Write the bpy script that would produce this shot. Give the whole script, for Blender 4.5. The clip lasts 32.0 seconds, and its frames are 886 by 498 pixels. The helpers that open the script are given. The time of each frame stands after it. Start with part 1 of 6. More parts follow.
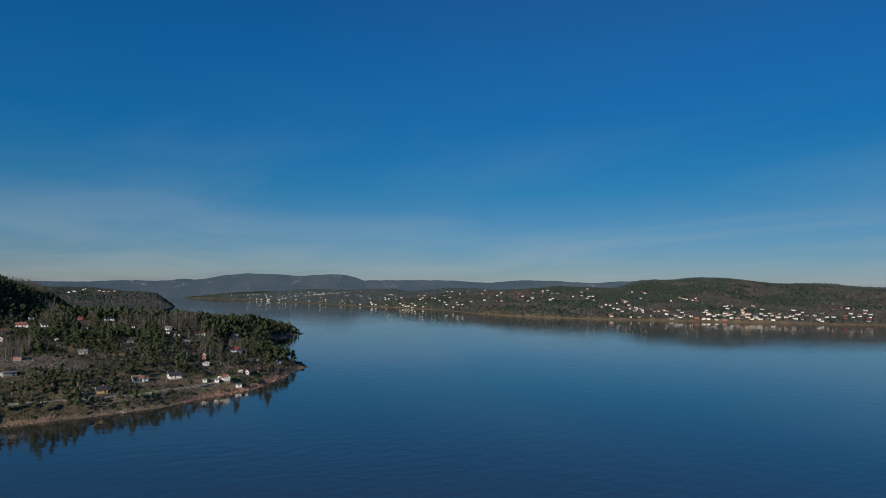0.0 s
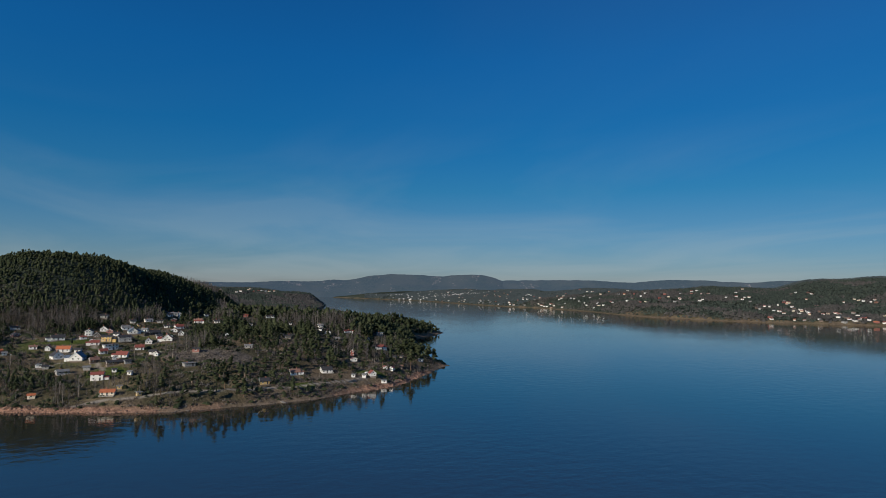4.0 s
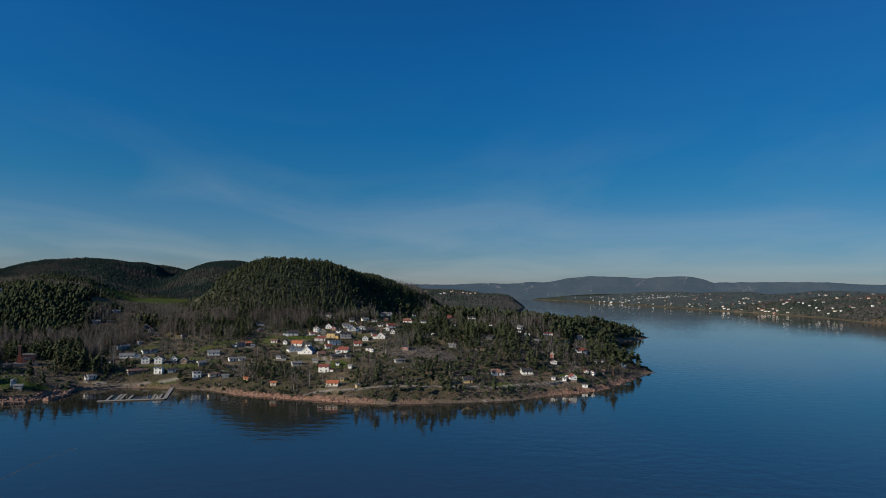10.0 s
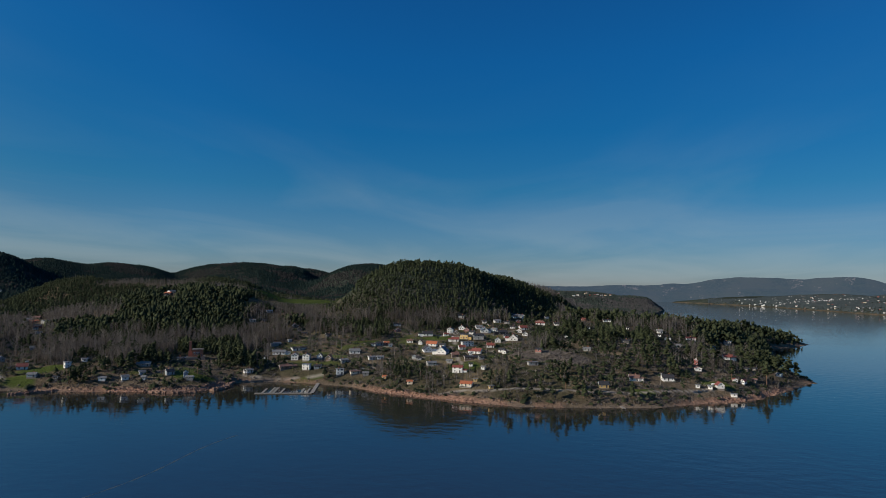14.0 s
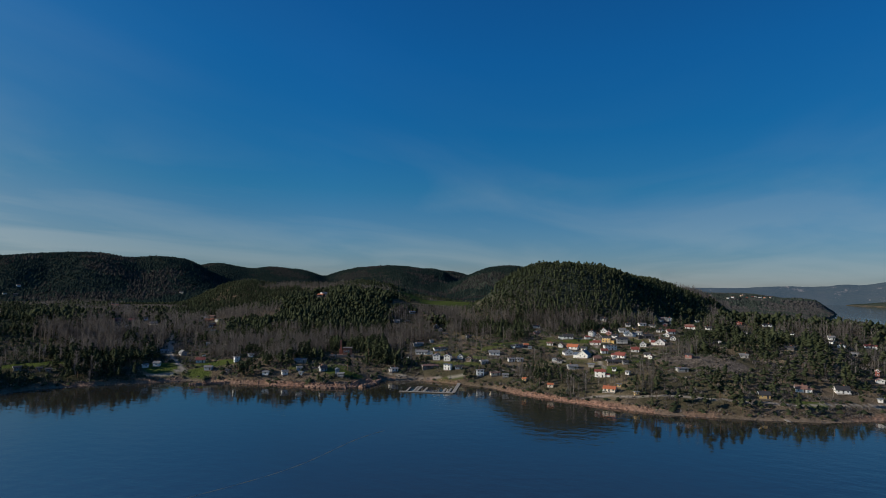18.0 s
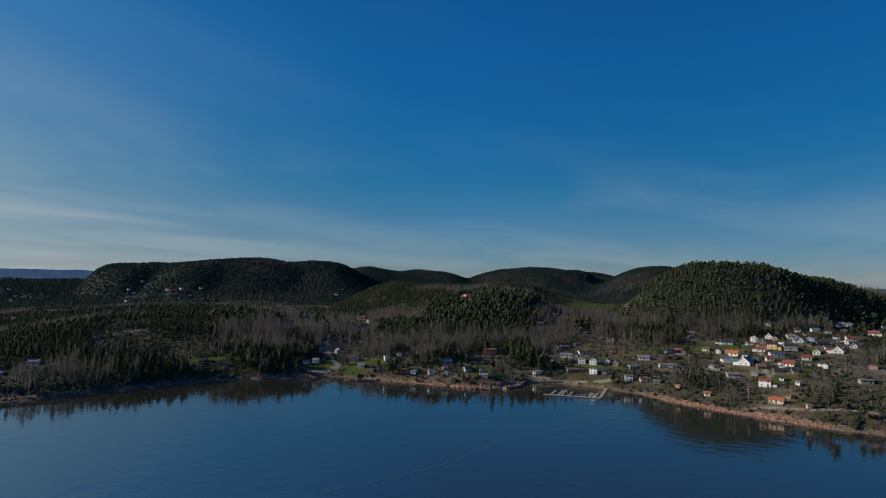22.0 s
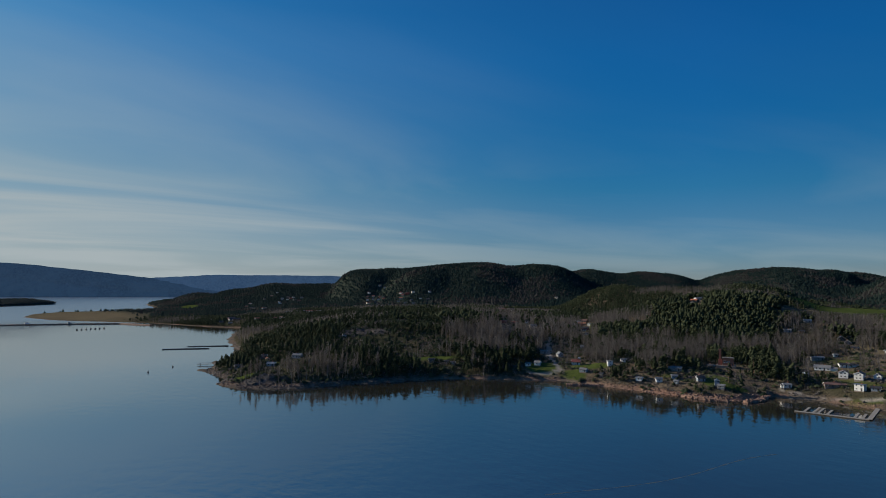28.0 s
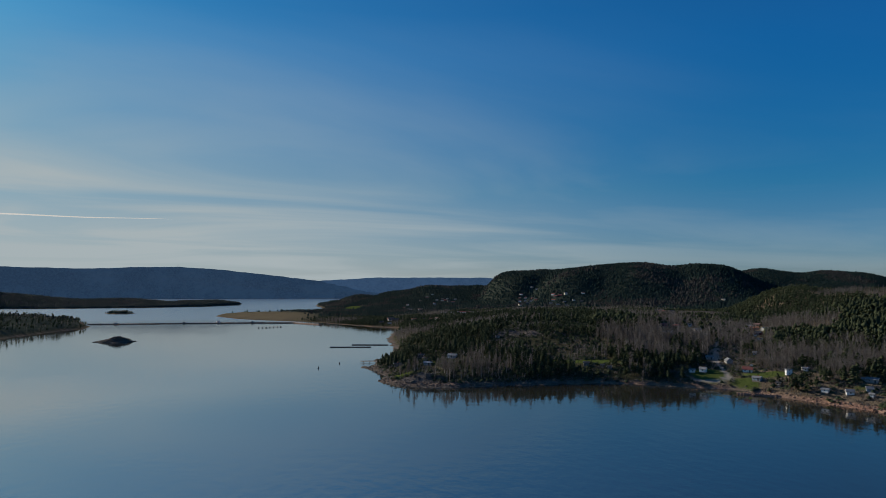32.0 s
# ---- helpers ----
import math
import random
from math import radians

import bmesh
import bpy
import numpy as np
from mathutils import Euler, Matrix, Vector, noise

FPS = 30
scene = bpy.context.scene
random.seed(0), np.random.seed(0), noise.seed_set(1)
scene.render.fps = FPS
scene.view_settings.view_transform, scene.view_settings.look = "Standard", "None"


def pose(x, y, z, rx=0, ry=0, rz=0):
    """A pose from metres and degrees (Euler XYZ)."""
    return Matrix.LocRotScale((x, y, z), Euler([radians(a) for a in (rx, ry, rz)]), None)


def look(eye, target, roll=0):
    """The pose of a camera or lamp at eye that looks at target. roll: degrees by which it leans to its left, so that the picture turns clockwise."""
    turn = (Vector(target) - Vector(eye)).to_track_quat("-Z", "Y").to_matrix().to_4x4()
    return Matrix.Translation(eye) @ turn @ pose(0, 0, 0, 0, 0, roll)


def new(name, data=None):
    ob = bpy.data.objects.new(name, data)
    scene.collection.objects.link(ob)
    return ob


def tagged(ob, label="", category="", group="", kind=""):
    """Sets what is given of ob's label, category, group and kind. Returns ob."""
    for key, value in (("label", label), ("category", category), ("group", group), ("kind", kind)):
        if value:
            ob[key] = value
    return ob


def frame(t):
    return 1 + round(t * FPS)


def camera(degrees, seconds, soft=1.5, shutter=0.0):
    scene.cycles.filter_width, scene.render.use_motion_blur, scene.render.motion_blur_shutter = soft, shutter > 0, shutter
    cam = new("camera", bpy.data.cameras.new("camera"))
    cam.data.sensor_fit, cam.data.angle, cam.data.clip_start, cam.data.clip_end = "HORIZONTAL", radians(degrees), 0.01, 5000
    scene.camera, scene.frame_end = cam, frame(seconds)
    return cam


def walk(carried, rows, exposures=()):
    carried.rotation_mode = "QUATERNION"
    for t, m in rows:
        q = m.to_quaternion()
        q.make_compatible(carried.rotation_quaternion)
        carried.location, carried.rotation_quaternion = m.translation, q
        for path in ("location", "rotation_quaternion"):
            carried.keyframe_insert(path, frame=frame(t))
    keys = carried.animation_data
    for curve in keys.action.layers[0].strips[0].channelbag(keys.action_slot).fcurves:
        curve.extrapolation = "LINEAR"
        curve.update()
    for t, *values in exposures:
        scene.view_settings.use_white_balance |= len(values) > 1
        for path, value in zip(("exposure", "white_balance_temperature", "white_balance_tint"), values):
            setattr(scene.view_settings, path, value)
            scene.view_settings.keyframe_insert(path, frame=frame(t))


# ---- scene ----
# One lens, one spot over the water: the camera only turns.
EYE = (0.0, 0.0, 76.0)
cam = camera(71.0, 32.0, 0.5)
TURN = [  # seconds, tilt, lean, heading in degrees
    (0, 93.813, -0.727, -39.780), (0.5, 93.783, -0.720, -38.162), (1, 93.758, -0.718, -36.583), (1.5, 93.736, -0.718, -34.999),
    (2, 93.717, -0.721, -33.455), (2.5, 93.701, -0.727, -31.892), (3, 93.686, -0.734, -30.306), (3.5, 93.673, -0.743, -28.710),
    (4.5, 93.653, -0.764, -25.582), (5.5, 93.639, -0.788, -22.449), (6, 93.634, -0.799, -20.975), (6.5, 93.630, -0.811, -19.522),
    (7, 93.627, -0.822, -18.055), (7.5, 93.624, -0.833, -16.572), (8, 93.621, -0.843, -15.007), (8.5, 93.618, -0.853, -13.479),
    (9, 93.615, -0.861, -11.974), (9.5, 93.614, -0.869, -10.486), (10, 93.612, -0.875, -9.022), (10.5, 93.611, -0.881, -7.602),
    (11, 93.609, -0.885, -6.108), (11.5, 93.608, -0.888, -4.624), (12, 93.606, -0.890, -3.096), (12.5, 93.604, -0.891, -1.569),
    (13, 93.601, -0.890, -0.012), (13.5, 93.599, -0.889, 1.534), (14, 93.597, -0.886, 3.070), (14.5, 93.594, -0.882, 4.612),
    (15.5, 93.589, -0.870, 7.807), (16.5, 93.584, -0.855, 11.058), (17, 93.582, -0.846, 12.629), (17.5, 93.581, -0.836, 14.186),
    (18, 93.579, -0.825, 15.782), (18.5, 93.578, -0.814, 17.389), (19, 93.577, -0.801, 19.042), (19.5, 93.576, -0.788, 20.715),
    (20, 93.576, -0.775, 22.370), (20.5, 93.577, -0.762, 23.993), (21, 93.578, -0.748, 25.603), (21.5, 93.580, -0.734, 27.241),
    (22, 93.583, -0.719, 28.852), (22.5, 93.585, -0.705, 30.520), (23, 93.588, -0.689, 32.196), (23.5, 93.592, -0.674, 33.857),
    (24, 93.597, -0.659, 35.517), (24.5, 93.602, -0.644, 37.140), (25, 93.608, -0.630, 38.763), (25.5, 93.615, -0.615, 40.371),
    (26.5, 93.628, -0.583, 43.755), (27.5, 93.641, -0.550, 47.167), (28, 93.649, -0.534, 48.866), (28.5, 93.656, -0.516, 50.589),
    (29, 93.662, -0.498, 52.306), (29.5, 93.669, -0.479, 54.039), (30, 93.675, -0.459, 55.788), (30.5, 93.679, -0.438, 57.551),
    (31, 93.683, -0.415, 59.321), (31.5, 93.686, -0.391, 61.055), (32, 93.688, -0.366, 62.779),
]
EXPOSURE = 0.0
walk(cam, [(t, pose(*EYE, a, b, c)) for t, a, b, c in TURN], [(0.0, EXPOSURE), (32.0, EXPOSURE)])

# ---- light ----
SUN_HEADING, SUN_HEIGHT = -116.0, 21.0
STREAKS = 82    # the way that the streaks of high cloud run, counted from east to north


def build_light():
    world = bpy.data.worlds.new("sky")
    scene.world = world
    world.use_nodes = True
    nt = world.node_tree
    nt.nodes.clear()
    out = nt.nodes.new("ShaderNodeOutputWorld")
    back = nt.nodes.new("ShaderNodeBackground")
    sky = nt.nodes.new("ShaderNodeTexSky")
    sky.sky_type = "NISHITA"
    sky.sun_disc = False
    sky.sun_elevation = radians(SUN_HEIGHT)
    sky.sun_rotation = radians(SUN_HEADING % 360)
    sky.altitude, sky.air_density, sky.dust_density, sky.ozone_density = 60, 1.0, 0.25, 3.0
    back.inputs["Strength"].default_value = 0.076

    def op(kind, *args):
        n = nt.nodes.new("ShaderNodeMath")
        n.operation = kind
        for k, v in enumerate(args):
            if isinstance(v, (int, float)):
                n.inputs[k].default_value = v
            else:
                nt.links.new(v, n.inputs[k])
        return n.outputs[0]

    def blend(fac, a, b, mode="MIX"):
        m = nt.nodes.new("ShaderNodeMix")
        m.data_type, m.blend_type = "RGBA", mode
        for v, s in ((fac, m.inputs[0]), (a, m.inputs[6]), (b, m.inputs[7])):
            if isinstance(v, (int, float)):
                s.default_value = v
            elif isinstance(v, tuple):
                s.default_value = (*v, 1)
            else:
                nt.links.new(v, s)
        return m.outputs[2]

    # deep clear blue overhead, pale towards the horizon
    co = nt.nodes.new("ShaderNodeTexCoord")
    sep = nt.nodes.new("ShaderNodeSeparateXYZ")
    nt.links.new(co.outputs["Generated"], sep.inputs[0])
    high = op("MAXIMUM", sep.outputs[2], 0.0)
    tone = nt.nodes.new("ShaderNodeValToRGB")
    stops = ((0.0, (0.42, 0.48, 0.70)), (0.11, (0.30, 0.465, 0.68)), (0.226, (0.20, 0.455, 0.67)), (0.31, (0.11, 0.455, 0.68)),
             (0.49, (0.052, 0.465, 0.77)), (0.70, (0.048, 0.50, 0.88)), (1.0, (0.06, 0.49, 0.90)))
    while len(tone.color_ramp.elements) < len(stops):
        tone.color_ramp.elements.new(0.5)
    for e, (at, c) in zip(tone.color_ramp.elements, stops):
        e.position, e.color = at, (*c, 1)
    nt.links.new(op("MULTIPLY", high, 2.0), tone.inputs[0])
    clear = blend(1.0, sky.outputs[0], tone.outputs[0], "MULTIPLY")
    # the clear blue is a little lighter on the sun's side
    gain = nt.nodes.new("ShaderNodeCombineXYZ")
    toward = op("ADD", op("MULTIPLY", sep.outputs[0], math.sin(radians(SUN_HEADING))), op("MULTIPLY", sep.outputs[1], math.cos(radians(SUN_HEADING))))
    sunward = op("MULTIPLY", op("MAXIMUM", toward, 0.0), op("MINIMUM", op("MULTIPLY", high, 2.7), 1.0))
    hazy = op("MULTIPLY", op("MAXIMUM", toward, 0.0), op("SUBTRACT", 1.0, op("MINIMUM", op("MULTIPLY", high, 2.7), 1.0)))
    even = op("SUBTRACT", op("ADD", op("MULTIPLY", op("MINIMUM", toward, 0.0), 0.40), 1.45), op("MULTIPLY", hazy, 0.72))
    for k, tint in enumerate((0.0, 0.0, -0.24)):
        nt.links.new(op("ADD", even, op("MULTIPLY", sunward, 1.45 * tint)), gain.inputs[k])
    clear = blend(1.0, clear, gain.outputs[0], "MULTIPLY")
    # thin streaks of high cloud, on a level far overhead
    lift = op("ADD", high, 0.06)
    flat = nt.nodes.new("ShaderNodeCombineXYZ")
    nt.links.new(op("DIVIDE", sep.outputs[0], lift), flat.inputs[0])
    nt.links.new(op("DIVIDE", sep.outputs[1], lift), flat.inputs[1])
    lie = nt.nodes.new("ShaderNodeMapping")
    lie.inputs["Rotation"].default_value = (0, 0, radians(-STREAKS))
    nt.links.new(flat.outputs[0], lie.inputs[0])
    mp = nt.nodes.new("ShaderNodeMapping")
    mp.inputs["Scale"].default_value = (0.26, 0.46, 1.0)
    nt.links.new(lie.outputs[0], mp.inputs[0])
    veil = nt.nodes.new("ShaderNodeTexNoise")
    for k, v in (("Scale", 1.0), ("Detail", 6.0), ("Roughness", 0.50), ("Distortion", 0.7)):
        veil.inputs[k].default_value = v
    nt.links.new(mp.outputs[0], veil.inputs["Vector"])
    thin = nt.nodes.new("ShaderNodeMapRange")
    for k, v in ((1, 0.42), (2, 0.64), (3, 0.0), (4, 1.0)):
        thin.inputs[k].default_value = v
    nt.links.new(veil.outputs["Fac"], thin.inputs[0])
    # the veil thickens towards the sun's side
    glow = nt.nodes.new("ShaderNodeMapRange")
    glow.interpolation_type = "SMOOTHSTEP"
    for k, v in ((1, 0.10), (2, 1.12), (3, 0.0), (4, 1.0)):
        glow.inputs[k].default_value = v
    nt.links.new(toward, glow.inputs[0])
    low = op("MINIMUM", op("MAXIMUM", op("SUBTRACT", 1.6, op("MULTIPLY", high, 3.7)), 0.08), 1.2)
    near_sun = op("MULTIPLY", op("MULTIPLY", glow.outputs[0], low), op("ADD", op("MULTIPLY", op("MULTIPLY", thin.outputs[0], op("MINIMUM", op("ADD", op("MULTIPLY", high, 5.0), 0.2), 1.0)), 0.52), 0.40))
    # away from the sun the streaks lie low in the sky
    band = op("MULTIPLY", thin.outputs[0], op("MAXIMUM", op("SUBTRACT", 0.24, op("MULTIPLY", high, 0.85)), 0.015))
    mist = op("MULTIPLY", glow.outputs[0], op("MAXIMUM", op("SUBTRACT", 0.55, op("MULTIPLY", high, 3.2)), 0.0))
    amount = op("MINIMUM", op("ADD", op("ADD", near_sun, band), mist), 0.97)
    colour = blend(amount, clear, (5.1, 5.85, 6.1))
    nt.links.new(colour, back.inputs[0])
    nt.links.new(back.outputs[0], out.inputs[0])
    sun = new("sun", bpy.data.lights.new("sun", "SUN"))
    sun.data.energy, sun.data.angle, sun.data.color = 4.6, radians(0.5), (1.0, 0.90, 0.75)
    a, e = radians(SUN_HEADING), radians(SUN_HEIGHT)
    way = Vector((math.sin(a) * math.cos(e), math.cos(a) * math.cos(e), math.sin(e)))
    sun.matrix_world = look(way * 900, (0, 0, 0))


build_light()

# ---- the lie of the land ----
PLAN = 1.226   # metres to a plan unit; outlines, hills and sites below are in plan units
NEAR_COAST = [
    (404, 784), (359, 739), (322, 709), (300, 650), (272, 590), (248, 530), (240, 497), (238, 452), (197, 410), (171, 383), (151, 368),
    (117, 353), (98, 342), (66, 336), (22, 335), (-4, 344), (-34, 357), (-55, 367), (-77, 388), (-97, 391), (-130, 399), (-150, 393),
    (-155, 376), (-158, 361), (-176, 352), (-205, 347), (-240, 345), (-268, 342), (-286, 325), (-311, 303), (-325, 285), (-335, 258),
    (-345, 225)]
FAR_COAST = [
    (-349, 200), (-358, 178), (-369, 163), (-395, 160), (-409, 169), (-440, 171), (-467, 173), (-480, 188), (-505, 200),
    (-530, 228), (-600, 255), (-719, 298), (-800, 335), (-905, 388), (-960, 362), (-1010, 345), (-1120, 312), (-1225, 240), (-1290, 203), (-1429, 179), (-1560, 215),
    (-1640, 272), (-1655, 375), (-1640, 440), (-1720, 520), (-2200, 618), (-2280, 660), (-2400, 900), (-2900, 1250), (-3000, 2300),
    (-1800, 3300), (0, 3700), (400, 3600), (450, 3300), (600, 2400), (650, 2230), (641, 2170), (560, 1900), (420, 1500), (340, 1150),
    (350, 920), (395, 820)]
MAINLAND = NEAR_COAST + FAR_COAST
EAST_SHORE = [
    (1129, 3806), (1201, 3538), (1268, 3139), (1310, 2800), (1275, 2408), (1249, 2135), (1238, 1904), (1270, 1750), (1222, 1424),
    (1151, 1224), (1125, 1084), (1154, 939), (1212, 824), (1329, 687), (1414, 544), (1543, 409), (1700, 230), (2100, -400), (4950, -600),
    (4600, 1900), (3500, 3300), (2300, 3900), (1400, 4000)]
WEST_POINT = [(-2333, 388), (-2150, 235), (-2080, 60), (-2050, -150), (-2060, -400), (-2100, -900), (-2800, -900), (-2900, -100), (-2650, 280)]
NEAR_WEST = [(-893, -127), (-1000, -83), (-1060, -49), (-1120, -45), (-1165, -52), (-1260, -62), (-1330, -130), (-1500, -210), (-1480, -420), (-900, -420), (-840, -200)]
ISLET = [(-803, -24), (-790, -16), (-786, -2), (-788, 10), (-797, 14), (-806, 4), (-809, -12)]
WOODED_ISLET = [(-1640, -42), (-1610, -20), (-1612, 8), (-1625, 30), (-1660, 12), (-1675, -20)]
SOUTH_BANK = [(-3000, -3800), (0, -2600), (3500, -3000), (3000, -3900), (0, -4900)]
LANDS = (MAINLAND, EAST_SHORE, WEST_POINT, NEAR_WEST, ISLET, WOODED_ISLET, SOUTH_BANK)

# hills: heading in degrees, distance, half width, half depth, height, steepness of the flank
NEAR_HILLS = [
    (-4.6, 860, 114, 150, 71.5, 3.2), (0.6, 940, 88, 135, 58, 3.0), (4.4, 1005, 75, 135, 44.5, 3.4), (-24.0, 760, 105, 150, 36, 2.4),
    (-56.0, 640, 110, 120, 15, 2.4), (-47.0, 660, 90, 130, 13, 2.4), (-64.0, 540, 60, 60, 3, 2.2), (-50.0, 1000, 220, 170, 12, 2.2),
    (8.0, 430, 50, 40, 8, 2.2), (14.0, 540, 90, 80, 9, 2.2), (19.5, 700, 100, 90, 12, 2.2), (24.8, 800, 70, 60, 11, 2.0), (13.5, 770, 120, 90, 12, 2.2), (9.0, 850, 80, 90, 10, 2.2), (3.0, 700, 140, 110, 8, 2.0),
    (-90.2, 797, 7, 11, 2.6, 2.0)]
INLAND_HILLS = [
    (-21.5, 1380, 150, 200, 36, 2.4), (-33.3, 1120, 76, 150, 44, 2.2), (-28.5, 1060, 90, 160, 38, 2.2), (-22.8, 1020, 100, 150, 43, 2.4), (-20.2, 2350, 257, 380, 116.4, 2.3), (-9.9, 2150, 184.7, 380, 107, 2.9),
    (-15.7, 2700, 240, 300, 105.7, 2.1), (-31.0, 2250, 154.4, 350, 100.7, 2.2), (-35.8, 2200, 188, 330, 105.5, 2.0), (-45.7, 1800, 170.4, 330, 103.9, 2.6),
    (-39.8, 1850, 150.6, 330, 102.1, 2.6), (-50.8, 1800, 124.9, 330, 89.3, 4.0), (-55.6, 1850, 112, 250, 90, 4.5), (-64.0, 2050, 80.9, 230, 51.2, 2.3), (-28.3, 2250, 95.2, 300, 82.6, 2.2), (-24.2, 2350, 165.3, 330, 91.6, 2.1), (-25.4, 2450, 95.7, 300, 56.6, 2.2), (-16.5, 2400, 98, 300, 98.1, 2.6), (-61.6, 2000, 221.0, 260, 50.7, 2.4),
    (-66.4, 2050, 126.9, 230, 38.2, 2.4), (-70.3, 2150, 67.3, 170, 20.5, 3.0)]
OUTER_HILLS = [
    (8.0, 2150, 200, 260, 31, 2.6), (14.4, 2200, 75, 120, 20, 2.6), (58.3, 2350, 140, 400, 66, 2.4), (34.5, 3250, 280, 560, 38, 2.2), (29.0, 3850, 330, 620, 44, 2.2), (23.5, 4000, 240, 330, 26, 2.2), (-16.0, 1090, 110, 150, 17, 2.4), (41.0, 2600, 320, 500, 40, 2.2),
    (50.0, 2200, 330, 450, 46, 2.2), (63.2, 2350, 235, 480, 81, 2.4), (69.5, 2350, 280, 480, 66, 2.4), (76.0, 2350, 300, 480, 51, 2.4),
    (-98.0, 2350, 220, 170, 34, 2.2), (-91.0, 2350, 190, 150, 20, 2.2), (-84.0, 2380, 120, 80, 4, 2.2)]
HILLS = NEAR_HILLS + INLAND_HILLS + OUTER_HILLS


def lattice(ix, iy, seed):
    n = (ix.astype(np.int64) * 374761393 + iy.astype(np.int64) * 668265263 + seed * 1442695041) & 0x7FFFFFFF
    n = ((n ^ (n >> 13)) * 1274126177) & 0x7FFFFFFF
    return ((n ^ (n >> 16)) & 0xFFFF) / 65535.0


def rough_field(x, y, size, seed=0, octaves=4):
    """Smooth noise from 0 to 1 with lumps of that many metres."""
    total, amp, norm = np.zeros_like(x), 1.0, 0.0
    for o in range(octaves):
        u, v = x / size + 31.7 * seed, y / size - 17.3 * seed
        i, j = np.floor(u), np.floor(v)
        s, t = u - i, v - j
        s, t = s * s * (3 - 2 * s), t * t * (3 - 2 * t)
        total += amp * ((lattice(i, j, seed) * (1 - s) + lattice(i + 1, j, seed) * s) * (1 - t)
                        + (lattice(i, j + 1, seed) * (1 - s) + lattice(i + 1, j + 1, seed) * s) * t)
        norm, amp, size, seed = norm + amp, amp * 0.5, size * 0.5, seed + 1
    return total / norm


def inland(x, y, outline):
    """Metres in from the outline's edge, negative outside."""
    best, inside = np.full(x.shape, 1e9), np.zeros(x.shape, bool)
    pts = outline + outline[:1]
    for (ax, ay), (bx, by) in zip(pts, pts[1:]):
        dx, dy = bx - ax, by - ay
        t = np.clip(((x - ax) * dx + (y - ay) * dy) / (dx * dx + dy * dy), 0, 1)
        best = np.minimum(best, (x - ax - t * dx) ** 2 + (y - ay - t * dy) ** 2)
        if ay != by:
            inside ^= ((ay > y) != (by > y)) & (x < ax + (y - ay) * dx / dy)
    return np.where(inside, 1, -1) * np.sqrt(best)


def step(v, a, b):
    t = np.clip((v - a) / (b - a), 0, 1)
    return t * t * (3 - 2 * t)


def spot(x, y, heading, dist, wide, deep, power=2.0):
    """1 at a spot that lies so far off under that heading, falling to 0 round it."""
    a = math.radians(heading)
    px, py = dist * math.sin(a), dist * math.cos(a)
    u = (x - px) * math.cos(a) - (y - py) * math.sin(a)
    v = (x - px) * math.sin(a) + (y - py) * math.cos(a)
    return np.exp(-((u / wide) ** 2 + (v / deep) ** 2) ** (power / 2))


ROADS = [[(-290, 334), (-280, 344), (-277, 352), (-294, 367), (-317, 389), (-350, 429), (-389, 478)], [(-150, 400), (-90, 405), (-30, 470), (30, 500), (80, 520)],
         [(-20, 358), (40, 352), (90, 356), (140, 378)], [(-95, 520), (-60, 508), (-25, 512), (12, 530), (48, 572)], [(-70, 585), (-30, 572), (15, 590), (55, 640)], [(-8, 420), (-14, 455), (-20, 512), (-14, 580)]]
LAWNS = [(-1.0, 415, 12, 22), (2.0, 440, 9, 12), (-39.5, 455, 14, 16), (-37.0, 440, 10, 12), (-35.5, 455, 16, 10), (-50.0, 468, 34, 7), (-24.5, 412, 16, 6), (-15.0, 415, 12, 6), (-3.0, 560, 25, 14),
         (-10.0, 540, 16, 10), (-16.5, 1000, 62, 80), (-14.5, 1120, 60, 80), (20.5, 415, 12, 7), (14.5, 372, 10, 6), (-71.0, 1750, 25, 70), (-66.5, 428, 9, 6), (-63.3, 470, 8, 5)]
BARE_ROCK = [(7.5, 415, 26, 14), (5.0, 425, 16, 11), (12.0, 450, 20, 9), (-12.5, 470, 34, 16), (-65.0, 410, 18, 10), (-56.0, 560, 26, 12), (-26.0, 425, 16, 8), (-90.2, 797, 22, 22)]


